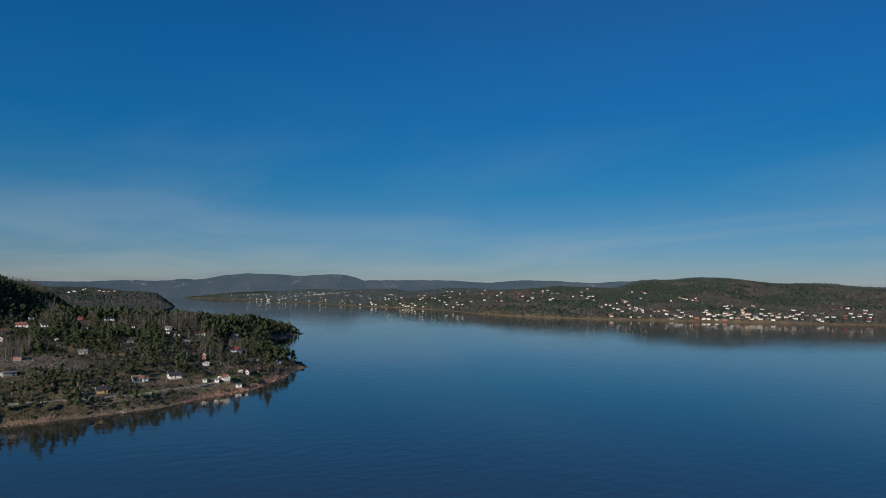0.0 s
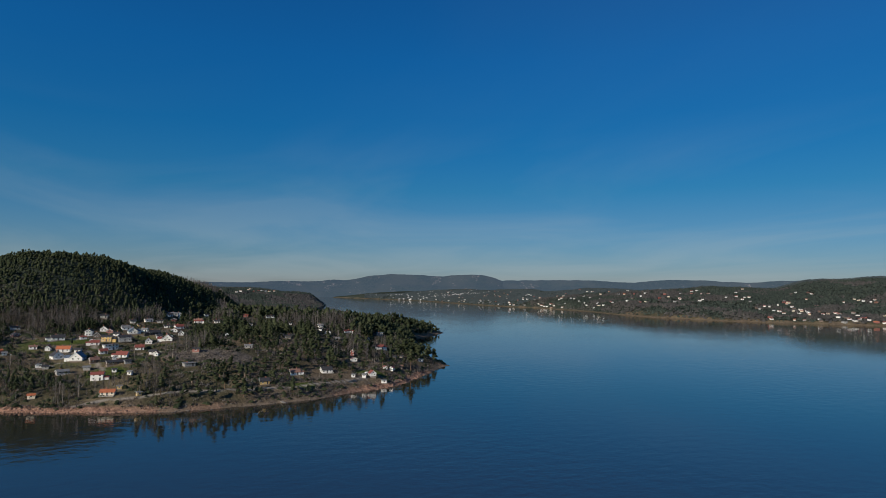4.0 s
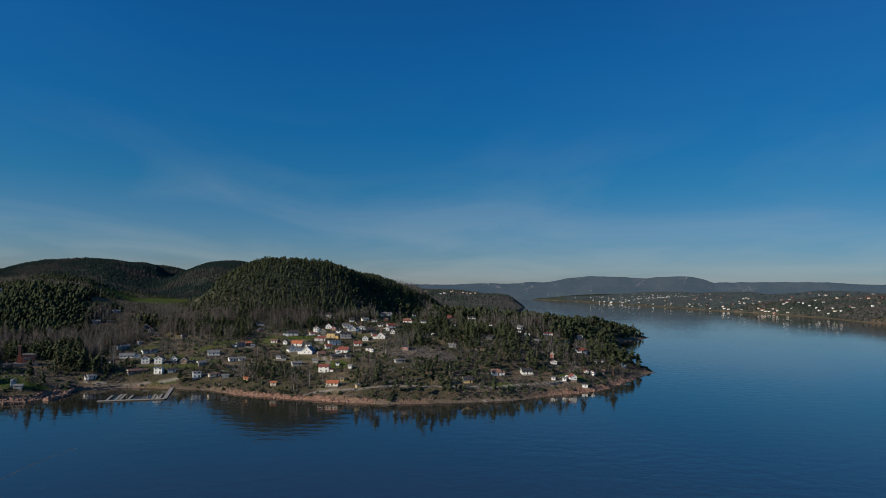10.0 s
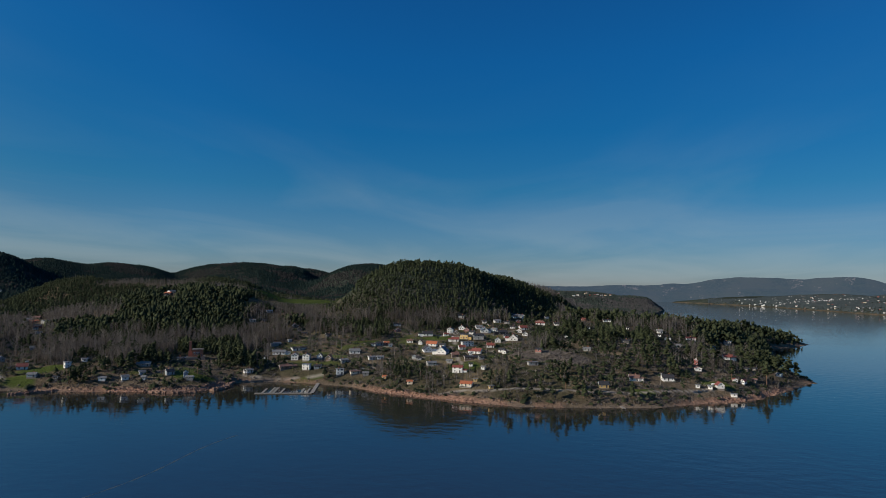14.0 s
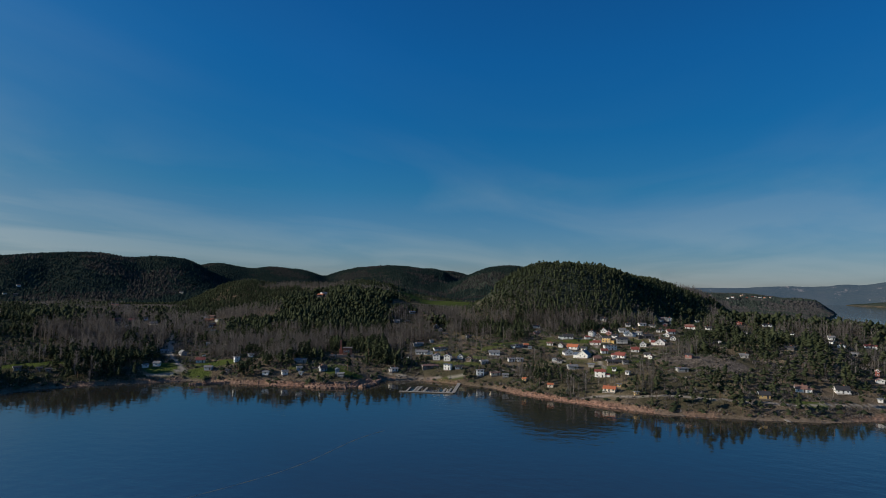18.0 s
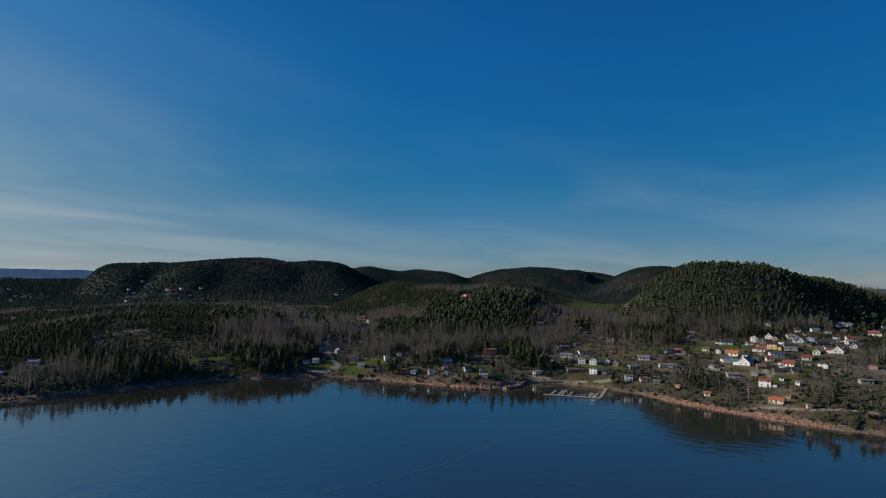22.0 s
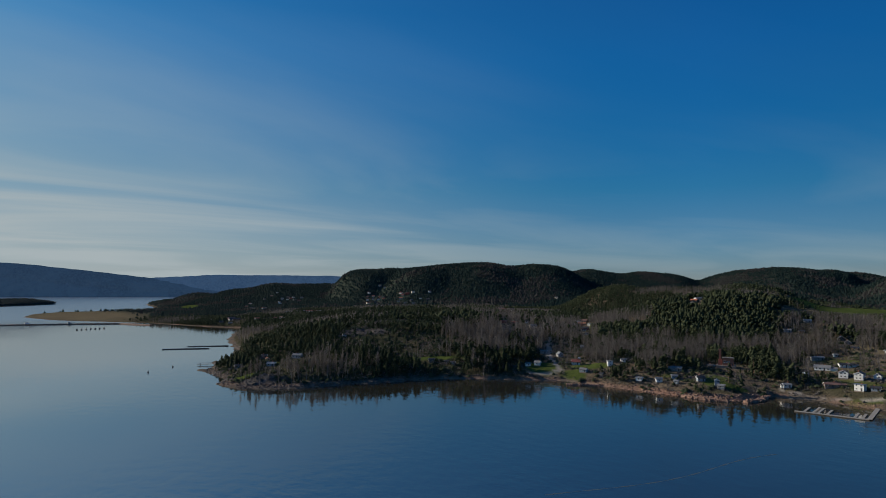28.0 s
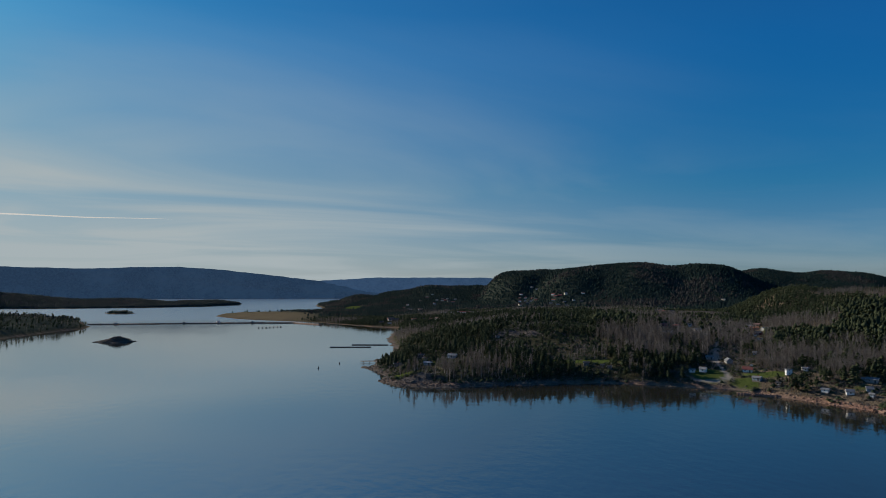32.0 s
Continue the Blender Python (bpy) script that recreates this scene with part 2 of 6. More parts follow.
def plan_land(x, y):
    """Height of the ground and its covers at each place of the plan, in plan units."""
    r = np.hypot(x, y)
    wob = 7.0 * (rough_field(x, y, 26, 3, 3) - 0.5) * step(r, 250, 420) + 5.0 * (rough_field(x, y, 9, 5, 2) - 0.5) * step(900 - r, 0, 300)
    d = np.full(x.shape, -1e9)
    for outline in LANDS:
        d = np.maximum(d, inland(x, y, outline))
    main = inland(x, y, MAINLAND)
    d = d + wob * np.clip((r - 250) / 200, 0, 1)
    reed = step(main, -5, 20) * spot(x, y, -79.0, 1400, 115, 270, 5) * (y < 330 + 0.35 * (-x - 900))
    flat = np.clip(1 - 1.3 * spot(x, y, -75.5, 1400, 260, 420, 5), 0, 1)
    rim = 1.0 * step(d, 0, 5) + 1.6 * step(d, 6, 16) + 8.0 * (1 - np.exp(-np.clip(d, 0, 900) / 38)) + 0.02 * np.clip(d, 0, 700)
    rim = rim * (1 - 0.55 * step(-x, 1250, 1400) * step(250 - y, 0, 120))
    z = np.where(d > 0, rim * (0.25 + 0.75 * flat), np.maximum(-6.0, 0.16 * d))
    up = np.zeros_like(x)
    keep = step(d, 0, 55)
    for heading, dist, wide, deep, height, power in HILLS:
        s = height * spot(x, y, heading, dist, wide, deep, power)
        if heading == -90.2:
            z = z + s * (d > -2)
        else:
            up = up + s ** 4
    z = z + np.where(d > 0, up ** 0.25 * keep, 0)
    z = z + np.where(d > 3, step(d, 3, 40) * flat * (9.0 * (rough_field(x, y, 90, 11, 4) - 0.5) + step(r, 1200, 2200) * 34 * (rough_field(x, y, 420, 23, 5) - 0.5)), 0)
    z = z + np.where((d > -1) & (r < 900), 1.6 * (rough_field(x, y, 7, 41, 3) - 0.5) * step(d, -1, 3), 0)
    cover = {}
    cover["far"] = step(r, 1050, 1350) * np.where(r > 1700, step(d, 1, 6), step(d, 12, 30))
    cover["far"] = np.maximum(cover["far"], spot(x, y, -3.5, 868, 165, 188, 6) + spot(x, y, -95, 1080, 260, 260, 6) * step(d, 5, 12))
    shore = step(d, -4, 0) * (1 - step(d, 3, 6.5))
    red = np.clip(spot(x, y, -4, 362, 48, 40, 4) + spot(x, y, -27, 405, 40, 30, 4) + 0.3 * spot(x, y, -67, 410, 50, 50, 4) + 0.15 * spot(x, y, -59, 445, 60, 60, 4) + 0.75 * spot(x, y, 24, 420, 60, 50, 4), 0, 1)
    cover["rock"] = shore * (1 - 0.8 * step(r, 1000, 1200) * (x > 0)) * np.clip(red + 0.35 * (rough_field(x, y, 18, 8, 3) > 0.5), 0, 1)
    cover["sand"] = step(d, -6, -1) * (1 - step(d, 1.8, 3.8)) * (0.35 + 0.65 * (rough_field(x, y, 60, 14, 2) > 0.5)) * (1 - 0.85 * (np.degrees(np.arctan2(x, y)) < -52) * (r < 900)) * (1 - 0.8 * step(r, 1000, 1200) * (x > 0))
    g = np.zeros_like(x)
    for spec in BARE_ROCK:
        g = np.maximum(g, spot(x, y, *spec))
    cover["grey"] = step(g * (0.5 + rough_field(x, y, 14, 9, 3)), 0.35, 0.6)
    western = step(-np.degrees(np.arctan2(x, y)), 47, 54) * (r < 900)
    cover["grey"] = np.maximum(cover["grey"], 0.9 * western * step(d, -8, -3) * (1 - step(d, 2.5, 5)))
    cover["sand"] = cover["sand"] * (1 - 0.8 * western)
    z = z + cover["grey"] * (5.0 * np.abs(rough_field(x, y, 13, 33, 4) - 0.5) + 2.5 * (rough_field(x, y, 5, 35, 2) - 0.5))
    g = np.zeros_like(x)
    for spec in LAWNS:
        g = np.maximum(g, spot(x, y, *spec, 4))
    cover["lawn"] = step(g * (0.6 + 0.8 * rough_field(x, y, 20, 10, 3)), 0.45, 0.6)
    gardens = np.clip(spot(x, y, -3.0, 540, 80, 95, 6) + spot(x, y, -13.5, 500, 45, 70, 6) + spot(x, y, -25.5, 418, 50, 22, 6), 0, 1)
    cover["lawn"] = np.maximum(cover["lawn"], 0.8 * gardens * step(rough_field(x, y, 15, 57, 2), 0.58, 0.66) * step(d, 6, 9))
    cover["reed"] = reed
    g = np.full(x.shape, 1e9)
    for line in ROADS:
        for (ax, ay), (bx, by) in zip(line, line[1:]):
            t = np.clip(((x - ax) * (bx - ax) + (y - ay) * (by - ay)) / ((bx - ax) ** 2 + (by - ay) ** 2), 0, 1)
            g = np.minimum(g, (1.0 if line is ROADS[0] else 1.5) * np.hypot(x - ax - t * (bx - ax), y - ay - t * (by - ay)))
    cover["road"] = 1 - step(g, 1.3, 2.2)
    cover["edge"] = d
    cover["straw"] = step(rough_field(x, y, 34, 19, 4), 0.52, 0.62) * step(d, 3, 8)
    cover["straw"] = np.maximum(cover["straw"], spot(x, y, 65.3, 1960, 22, 70, 6) + 0.8 * spot(x, y, -40.5, 1150, 60, 50, 4))
    a = np.degrees(np.arctan2(x, y))
    cover["heath"] = np.where((a < -44) & (x < -300), step(d, 2.0, 5.0) * (1 - cover["reed"]), 0.75 * step(rough_field(x, y, 48, 29, 4), 0.50, 0.60) * step(d, 4, 8))
    bank = step(-a, 83, 86) * step(d, 2, 5) * (r < 2000)
    cover["heath"] = np.maximum(cover["heath"], bank)
    cover["heath"] = cover["heath"] * (1 - 0.75 * spot(x, y, -52.3, 522, 52, 46, 4))
    cover["straw"] = cover["straw"] * (1 - bank)
    cover["sand"] = cover["sand"] * (1 - 0.85 * step(-a, 83, 86) * (r < 2000))
    cover["rock"] = cover["rock"] * (1 - 0.6 * western)
    cover["heath"] = np.maximum(cover["heath"], western * step(d, 0.5, 2.0))
    return z, cover


# The hill and the village before it stand nearer and steeper than the plan's outlines: plan metres along a sight line, and where they lie.
DRAWN = ((505.0, 505.0), (850.0, 725.0), (1050.0, 860.0), (2000.0, 2000.0))


def share(x, y):
    a = np.degrees(np.arctan2(x, y))
    return step(a, -21.0, -11.0) * (1 - step(a, 12.0, 25.0)) * (y > 0)


def drawn_knots(w):
    return [(p, (1 - w) * p + w * q) for p, q in DRAWN]


def seat(x, y):
    """Where a place of the plan lies, in metres."""
    r = PLAN * math.hypot(x, y)
    knots = drawn_knots(float(share(np.float64(x), np.float64(y))))
    k = float(np.interp(r, [0.0] + [p for p, _ in knots] + [9000.0], [0.0] + [q for _, q in knots] + [9000.0])) / max(r, 1e-6)
    return PLAN * x * k, PLAN * y * k


def plan_place(x, y):
    """The plan's place for a place in metres, and the scale there."""
    r = np.hypot(x, y)
    knots = drawn_knots(share(x, y))
    old = np.where(r > 2000.0, r, 0.0) + np.where(r <= 505.0, r, 0.0)
    for (p0, q0), (p1, q1) in zip(knots, knots[1:]):
        old = np.where((r > q0) & (r <= q1), p0 + (r - q0) * (p1 - p0) / (q1 - q0), old)
    k = np.where(r > 1.0, r / np.maximum(old, 1.0), 1.0)
    return x / k / PLAN, y / k / PLAN, k


def land(x, y):
    """Height and covers for places in metres."""
    px, py, k = plan_place(x, y)
    z, cover = plan_land(px, py)
    cover["edge"] = cover["edge"] * PLAN
    z = z * PLAN
    return np.where(cover["edge"] > 0, EYE[2] - (EYE[2] - z) * k, z), cover


# open ground: heading, distance, half width, half depth
CLEARINGS = [(-2.5, 545, 62, 75), (-9.0, 500, 40, 45), (3.0, 590, 40, 40), (-15.5, 470, 40, 55), (-13.0, 560, 30, 50), (0.0, 440, 26, 30), (-16.5, 1010, 70, 100), (-14.5, 1130, 66, 100),
             (-38.5, 450, 34, 26), (-37.5, 520, 12, 70), (-26.0, 425, 45, 18), (-50.0, 468, 36, 9), (16.0, 395, 26, 14), (21.0, 430, 24, 18), (7.5, 418, 36, 20), (-66.0, 432, 9, 7), (-40.5, 1150, 60, 60), (-56, 560, 24, 12), (-52.5, 600, 60, 24), (-52.3, 520, 46, 42), (65.3, 1960, 26, 80)]


def growth(x, y):
    """What grows at each place: 0 nothing, 1 spruce, 2 pine, 3 bare wood; and its height."""
    x, y, _ = plan_place(x, y)
    _, cover = plan_land(x, y)
    d, r = cover["edge"], np.hypot(x, y)
    a = np.degrees(np.arctan2(x, y))
    dice = RNG.uniform(0, 1, x.shape)
    patch = rough_field(x, y, 80, 51, 4)
    patch = patch + RNG.uniform(-0.05, 0.05, x.shape)
    fine = rough_field(x, y, 22, 61, 3) + RNG.uniform(-0.06, 0.06, x.shape)
    dens = 0.94 - 0.40 * (fine < 0.38)
    hill = np.clip(spot(x, y, -3.5, 868, 178, 192, 6), 0, 1)
    birch = np.clip(spot(x, y, -2.0, 690, 130, 42, 4) + spot(x, y, -15.0, 760, 55, 110, 4) + spot(x, y, 5.5, 820, 60, 130, 4) + spot(x, y, -33, 500, 62, 60, 4) + spot(x, y, -45, 540, 40, 60, 3)
                    + spot(x, y, -18.5, 570, 24, 120, 4) + spot(x, y, -50, 760, 130, 50, 4) + spot(x, y, -60, 700, 90, 40, 4) + spot(x, y, -68, 640, 50, 60, 4) + spot(x, y, -40, 640, 60, 90, 4), 0, 1)
    left = (a < -20) & (hill < 0.3)
    bare = patch > np.where(left, 0.585, 0.56)
    bare = np.where(birch > 0.4, fine > 0.40, bare)
    bare = np.where(hill > 0.5, (patch > 0.72) & (fine > 0.5), bare)
    green = np.clip(spot(x, y, -24.5, 680, 75, 120, 4) + spot(x, y, -60, 465, 85, 70, 4) + spot(x, y, -10.5, 640, 42, 70, 4), 0, 1) > 0.45
    bare = np.where(green & (birch < 0.4), patch > np.where(a < -50, 0.57, 0.70), bare)
    bare = np.where((a < -51) & (d < 85) & (r < 640), patch > np.where(a > -59, 0.62, 0.53), np.where((a < -51) & (r < 800), patch > 0.47, bare))
    tall = (a < -35) & (r > 1400)
    bare = np.where(tall, patch > 0.62, bare)
    penin = (a > 3) & (r < 900) & (hill < 0.4)
    bare = np.where(penin, patch > np.where(r < 600, 0.49, 0.57), bare)
    front = (a > -13) & (a < 3) & (r < 520)
    bare = np.where(front, fine > 0.47, bare)
    dens = np.where(front, dens * 0.68, dens)
    dens = np.where(penin, dens * np.where(r < 430, 0.13, np.where(r < 600, 0.36, 0.6)), dens)
    dens = np.where((a < -52) & (r < 900), dens * (0.55 + 0.45 * (fine > 0.45)), dens)
    dens = np.where(hill > 0.5, 0.98, dens)
    open_ = np.zeros_like(x)
    for spec in CLEARINGS:
        open_ = np.maximum(open_, spot(x, y, *spec, 6))
    dens = np.where(open_ > 0.4, dens * 0.16, dens)
    dens = dens * np.where(d < 9, 0.8, 1.0) * (d > 4.5) * (1 - cover["lawn"]) * (1 - 0.55 * cover["grey"]) * (1 - cover["road"]) * (1 - cover["reed"]) * (1 - spot(x, y, -79.0, 1400, 150, 330, 8))
    east = (a > 31) & (r > 1100)
    dens = np.where(east & (d < 260), dens * (0.6 + 0.4 * (patch > 0.5)), dens)
    west = (a < -79) & (r > 1700)
    bare = np.where(west, patch > 0.66, np.where(east, patch > np.where(d < 300, 0.52, 0.60), bare))
    kind = np.where(bare, 3, np.where((hill > 0.5) & (fine > 0.70) | green & (fine > 0.68) | (fine > 0.78), 1, 2))
    kind = np.where(dice < dens, kind, 0)
    size = np.where(kind == 3, RNG.uniform(7.0, 11.5, x.shape), np.where(kind == 1, RNG.uniform(6.0, 10.0, x.shape), RNG.uniform(5.5, 9.5, x.shape)))
    size = size * (1 + np.where(hill > 0.5, 0.0, 0.35 * (1 - step(r, 780, 1000)) + 0.15 * (1 - step(r, 1000, 1250)))) * np.where(west, 1.15, 1.0)
    size = np.where(front, 0.68 * size, size)
    size = np.where(penin & (kind != 3), 1.15 * size, size)
    size = size * np.where((a < -49) & (r < 900), 0.72, 1.0)
    return kind, size * RNG.uniform(0.7, 1.3, x.shape)



# ---- materials ----


def mat(name):
    m = bpy.data.materials.new(name)
    m.use_nodes = True
    nt = m.node_tree
    return m, nt, nt.nodes["Principled BSDF"]


def node(nt, kind, **values):
    n = nt.nodes.new(kind)
    for k, v in values.items():
        n.inputs[k.replace("_", " ")].default_value = v
    return n


def ramp(nt, fac, stops):
    r = nt.nodes.new("ShaderNodeValToRGB")
    el = r.color_ramp.elements
    while len(el) < len(stops):
        el.new(0.5)
    for e, (at, c) in zip(el, stops):
        e.position, e.color = at, (*c, 1)
    nt.links.new(fac, r.inputs[0])
    return r.outputs[0]


def mixed(nt, fac, a, b):
    m = nt.nodes.new("ShaderNodeMix")
    m.data_type = "RGBA"
    for v, s in ((fac, m.inputs[0]), (a, m.inputs[6]), (b, m.inputs[7])):
        if isinstance(v, (int, float)):
            s.default_value = v
        elif isinstance(v, tuple):
            s.default_value = (*v, 1)
        else:
            nt.links.new(v, s)
    return m.outputs[2]


def grain(nt, scale, detail=4.0, rough=0.6):
    """Noise over the ground's own metres."""
    g = nt.nodes.new("ShaderNodeNewGeometry")
    n = node(nt, "ShaderNodeTexNoise", Scale=scale, Detail=detail, Roughness=rough)
    nt.links.new(g.outputs["Position"], n.inputs["Vector"])
    return n.outputs["Fac"]


def mixed_value(nt, fac, share):
    n = nt.nodes.new("ShaderNodeMath")
    n.operation = "MULTIPLY"
    n.inputs[1].default_value = share
    nt.links.new(fac, n.inputs[0])
    return n.outputs[0]


def bump(nt, shader, height, strength, distance):
    b = node(nt, "ShaderNodeBump", Strength=strength, Distance=distance)
    nt.links.new(height, b.inputs["Height"])
    nt.links.new(b.outputs[0], shader.inputs["Normal"])


def ground_material():
    m, nt, sh = mat("ground")
    sh.inputs["Roughness"].default_value = 0.95
    sh.inputs["Specular IOR Level"].default_value = 0.0
    big, mid, fine = grain(nt, 0.012), grain(nt, 0.09, 6), grain(nt, 0.9, 5)
    base = mixed(nt, ramp(nt, mid, [(0.34, (0, 0, 0)), (0.66, (1, 1, 1))]), (0.062, 0.050, 0.033), (0.205, 0.155, 0.110))
    base = mixed(nt, big, base, mixed(nt, ramp(nt, fine, [(0.34, (0, 0, 0)), (0.66, (1, 1, 1))]), (0.070, 0.060, 0.036), (0.240, 0.185, 0.135)))

    def cover(name):
        a = nt.nodes.new("ShaderNodeAttribute")
        a.attribute_name = name
        return a.outputs["Fac"]
    rock = mixed(nt, ramp(nt, grain(nt, 0.35, 7, 0.7), [(0.35, (0, 0, 0)), (0.62, (1, 1, 1))]), (0.15, 0.085, 0.062), (0.46, 0.27, 0.19))
    grey = mixed(nt, ramp(nt, grain(nt, 0.25, 7, 0.7), [(0.35, (0, 0, 0)), (0.65, (1, 1, 1))]), (0.048, 0.042, 0.037), (0.185, 0.158, 0.136))
    sand = mixed(nt, grain(nt, 0.25, 6, 0.7), (0.11, 0.085, 0.065), (0.27, 0.21, 0.16))
    lawn = mixed(nt, grain(nt, 0.05, 5), (0.055, 0.074, 0.023), (0.105, 0.132, 0.036))
    reed = mixed(nt, grain(nt, 0.02, 7, 0.7), (0.125, 0.100, 0.062), (0.215, 0.172, 0.108))
    road = mixed(nt, fine, (0.27, 0.235, 0.20), (0.40, 0.355, 0.30))
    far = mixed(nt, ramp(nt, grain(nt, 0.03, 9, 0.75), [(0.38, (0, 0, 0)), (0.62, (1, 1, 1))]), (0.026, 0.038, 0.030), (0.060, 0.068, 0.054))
    straw = mixed(nt, fine, (0.12, 0.095, 0.058), (0.25, 0.20, 0.125))
    heath = mixed(nt, ramp(nt, grain(nt, 0.3, 7, 0.75), [(0.38, (0, 0, 0)), (0.64, (1, 1, 1))]), (0.038, 0.040, 0.023), (0.098, 0.090, 0.055))
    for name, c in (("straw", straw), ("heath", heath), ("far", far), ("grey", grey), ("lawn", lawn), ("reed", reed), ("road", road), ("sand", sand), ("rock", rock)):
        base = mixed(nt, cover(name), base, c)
    nt.links.new(base, sh.inputs["Base Color"])
    bump(nt, sh, grain(nt, 0.5, 8, 0.7), 1.0, 1.6)
    return m


def water_material():
    m, nt, sh = mat("fjord_water")
    sh.inputs["Base Color"].default_value = (0.026, 0.026, 0.021, 1)
    sh.inputs["Roughness"].default_value = 0.06
    sh.inputs["IOR"].default_value = 1.62
    g = nt.nodes.new("ShaderNodeNewGeometry")
    mp = node(nt, "ShaderNodeMapping", Rotation=(0, 0, radians(20)), Scale=(0.7, 1.0, 1.0))
    nt.links.new(g.outputs["Position"], mp.inputs["Vector"])
    n = node(nt, "ShaderNodeTexNoise", Scale=0.5, Detail=3.0, Roughness=0.55)
    nt.links.new(mp.outputs[0], n.inputs["Vector"])
    swell = node(nt, "ShaderNodeTexNoise", Scale=0.15, Detail=2.0)
    nt.links.new(mp.outputs[0], swell.inputs["Vector"])
    both = nt.nodes.new("ShaderNodeMath")
    both.operation = "MULTIPLY_ADD"
    both.inputs[1].default_value = 4.5
    nt.links.new(swell.outputs["Fac"], both.inputs[0])
    nt.links.new(n.outputs["Fac"], both.inputs[2])
    # calm streaks lie between ruffled water
    calm = node(nt, "ShaderNodeTexNoise", Scale=0.006, Detail=4.0)
    nt.links.new(mp.outputs[0], calm.inputs["Vector"])
    ruffled = nt.nodes.new("ShaderNodeMapRange")
    for k, v in ((1, 0.38), (2, 0.62), (3, 0.08), (4, 0.24)):
        ruffled.inputs[k].default_value = v
    nt.links.new(calm.outputs["Fac"], ruffled.inputs[0])
    # wind roughens the wide outer fjord in the west
    sep = nt.nodes.new("ShaderNodeSeparateXYZ")
    nt.links.new(g.outputs["Position"], sep.inputs[0])
    wind = nt.nodes.new("ShaderNodeMapRange")
    for k, v in ((1, -1300.0), (2, -1600.0), (3, 0.06), (4, 0.24)):
        wind.inputs[k].default_value = v
    nt.links.new(sep.outputs[0], wind.inputs[0])
    nt.links.new(wind.outputs[0], sh.inputs["Roughness"])
    # reflection is raised by place, through the IOR, to brighten the western water
    sheen_boost = nt.nodes.new("ShaderNodeMapRange")
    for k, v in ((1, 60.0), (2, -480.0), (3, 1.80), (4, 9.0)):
        sheen_boost.inputs[k].default_value = v
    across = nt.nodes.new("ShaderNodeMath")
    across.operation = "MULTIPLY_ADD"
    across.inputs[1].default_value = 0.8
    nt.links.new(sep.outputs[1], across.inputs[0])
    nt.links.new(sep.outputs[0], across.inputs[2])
    nt.links.new(across.outputs[0], sheen_boost.inputs[0])
    nt.links.new(sheen_boost.outputs[0], sh.inputs["IOR"])
    # a light breeze ruffles the open middle of the fjord, the water under the shores lies still
    off = nt.nodes.new("ShaderNodeVectorMath")
    off.operation = "LENGTH"
    nt.links.new(g.outputs["Position"], off.inputs[0])
    breeze = nt.nodes.new("ShaderNodeMapRange")
    for k, v in ((1, 240.0), (2, 430.0), (3, 1.8), (4, 0.9)):
        breeze.inputs[k].default_value = v
    nt.links.new(off.outputs["Value"], breeze.inputs[0])
    force = nt.nodes.new("ShaderNodeMath")
    force.operation = "MULTIPLY"
    nt.links.new(ruffled.outputs[0], force.inputs[0])
    nt.links.new(breeze.outputs[0], force.inputs[1])
    b = node(nt, "ShaderNodeBump", Distance=0.13)
    nt.links.new(force.outputs[0], b.inputs["Strength"])
    nt.links.new(both.outputs[0], b.inputs["Height"])
    nt.links.new(b.outputs[0], sh.inputs["Normal"])
    return m


def foliage_material(name, dark, light, through_light=0.25):
    """Tone goes from tree to tree, from tuft to tuft and over wide stands."""
    m, nt, sh = mat(name)
    g = nt.nodes.new("ShaderNodeNewGeometry")
    tree = nt.nodes.new("ShaderNodeAttribute")
    tree.attribute_name = "tree"
    c = mixed(nt, tree.outputs["Fac"], dark, light)
    c = mixed(nt, mixed_value(nt, g.outputs["Random Per Island"], 0.45), c, tuple(0.7 * v for v in dark))
    c = mixed(nt, ramp(nt, grain(nt, 0.018, 4), [(0.40, (0, 0, 0)), (0.62, (1, 1, 1))]), c, mixed(nt, 0.4, c, dark))
    nt.links.new(c, sh.inputs["Base Color"])
    sh.inputs["Roughness"].default_value = 0.85
    sh.inputs["Specular IOR Level"].default_value = 0.04
    if through_light:   # thin needles and twigs let some light through
        leaf, both = nt.nodes.new("ShaderNodeBsdfTranslucent"), nt.nodes.new("ShaderNodeMixShader")
        both.inputs[0].default_value = through_light
        nt.links.new(c, leaf.inputs["Color"])
        nt.links.new(sh.outputs[0], both.inputs[1])
        nt.links.new(leaf.outputs[0], both.inputs[2])
        nt.links.new(both.outputs[0], nt.nodes["Material Output"].inputs["Surface"])
    return m


M_GROUND, M_WATER = ground_material(), water_material()
M_CONIFER = foliage_material("conifer_needles", (0.043, 0.056, 0.031), (0.106, 0.122, 0.065), 0.36)
M_TWIG = foliage_material("bare_twigs", (0.110, 0.096, 0.085), (0.30, 0.268, 0.240), 0.35)
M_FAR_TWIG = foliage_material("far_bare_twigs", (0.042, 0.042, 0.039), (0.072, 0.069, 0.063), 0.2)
RNG = np.random.default_rng(7)
# inland far hills: the blue cast of distance is put into the needle colour
M_FAR = foliage_material("far_conifers_hazed", (0.022, 0.040, 0.037), (0.036, 0.057, 0.046), 0.35)
# conifers across the fjord: grey haze is mixed into their colour
M_EAST = foliage_material("far_shore_conifers_hazed", (0.050, 0.066, 0.056), (0.096, 0.113, 0.092), 0.2)
# western point: shade and blue haze are put into the foliage colour
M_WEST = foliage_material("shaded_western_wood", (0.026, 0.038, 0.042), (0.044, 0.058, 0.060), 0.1)
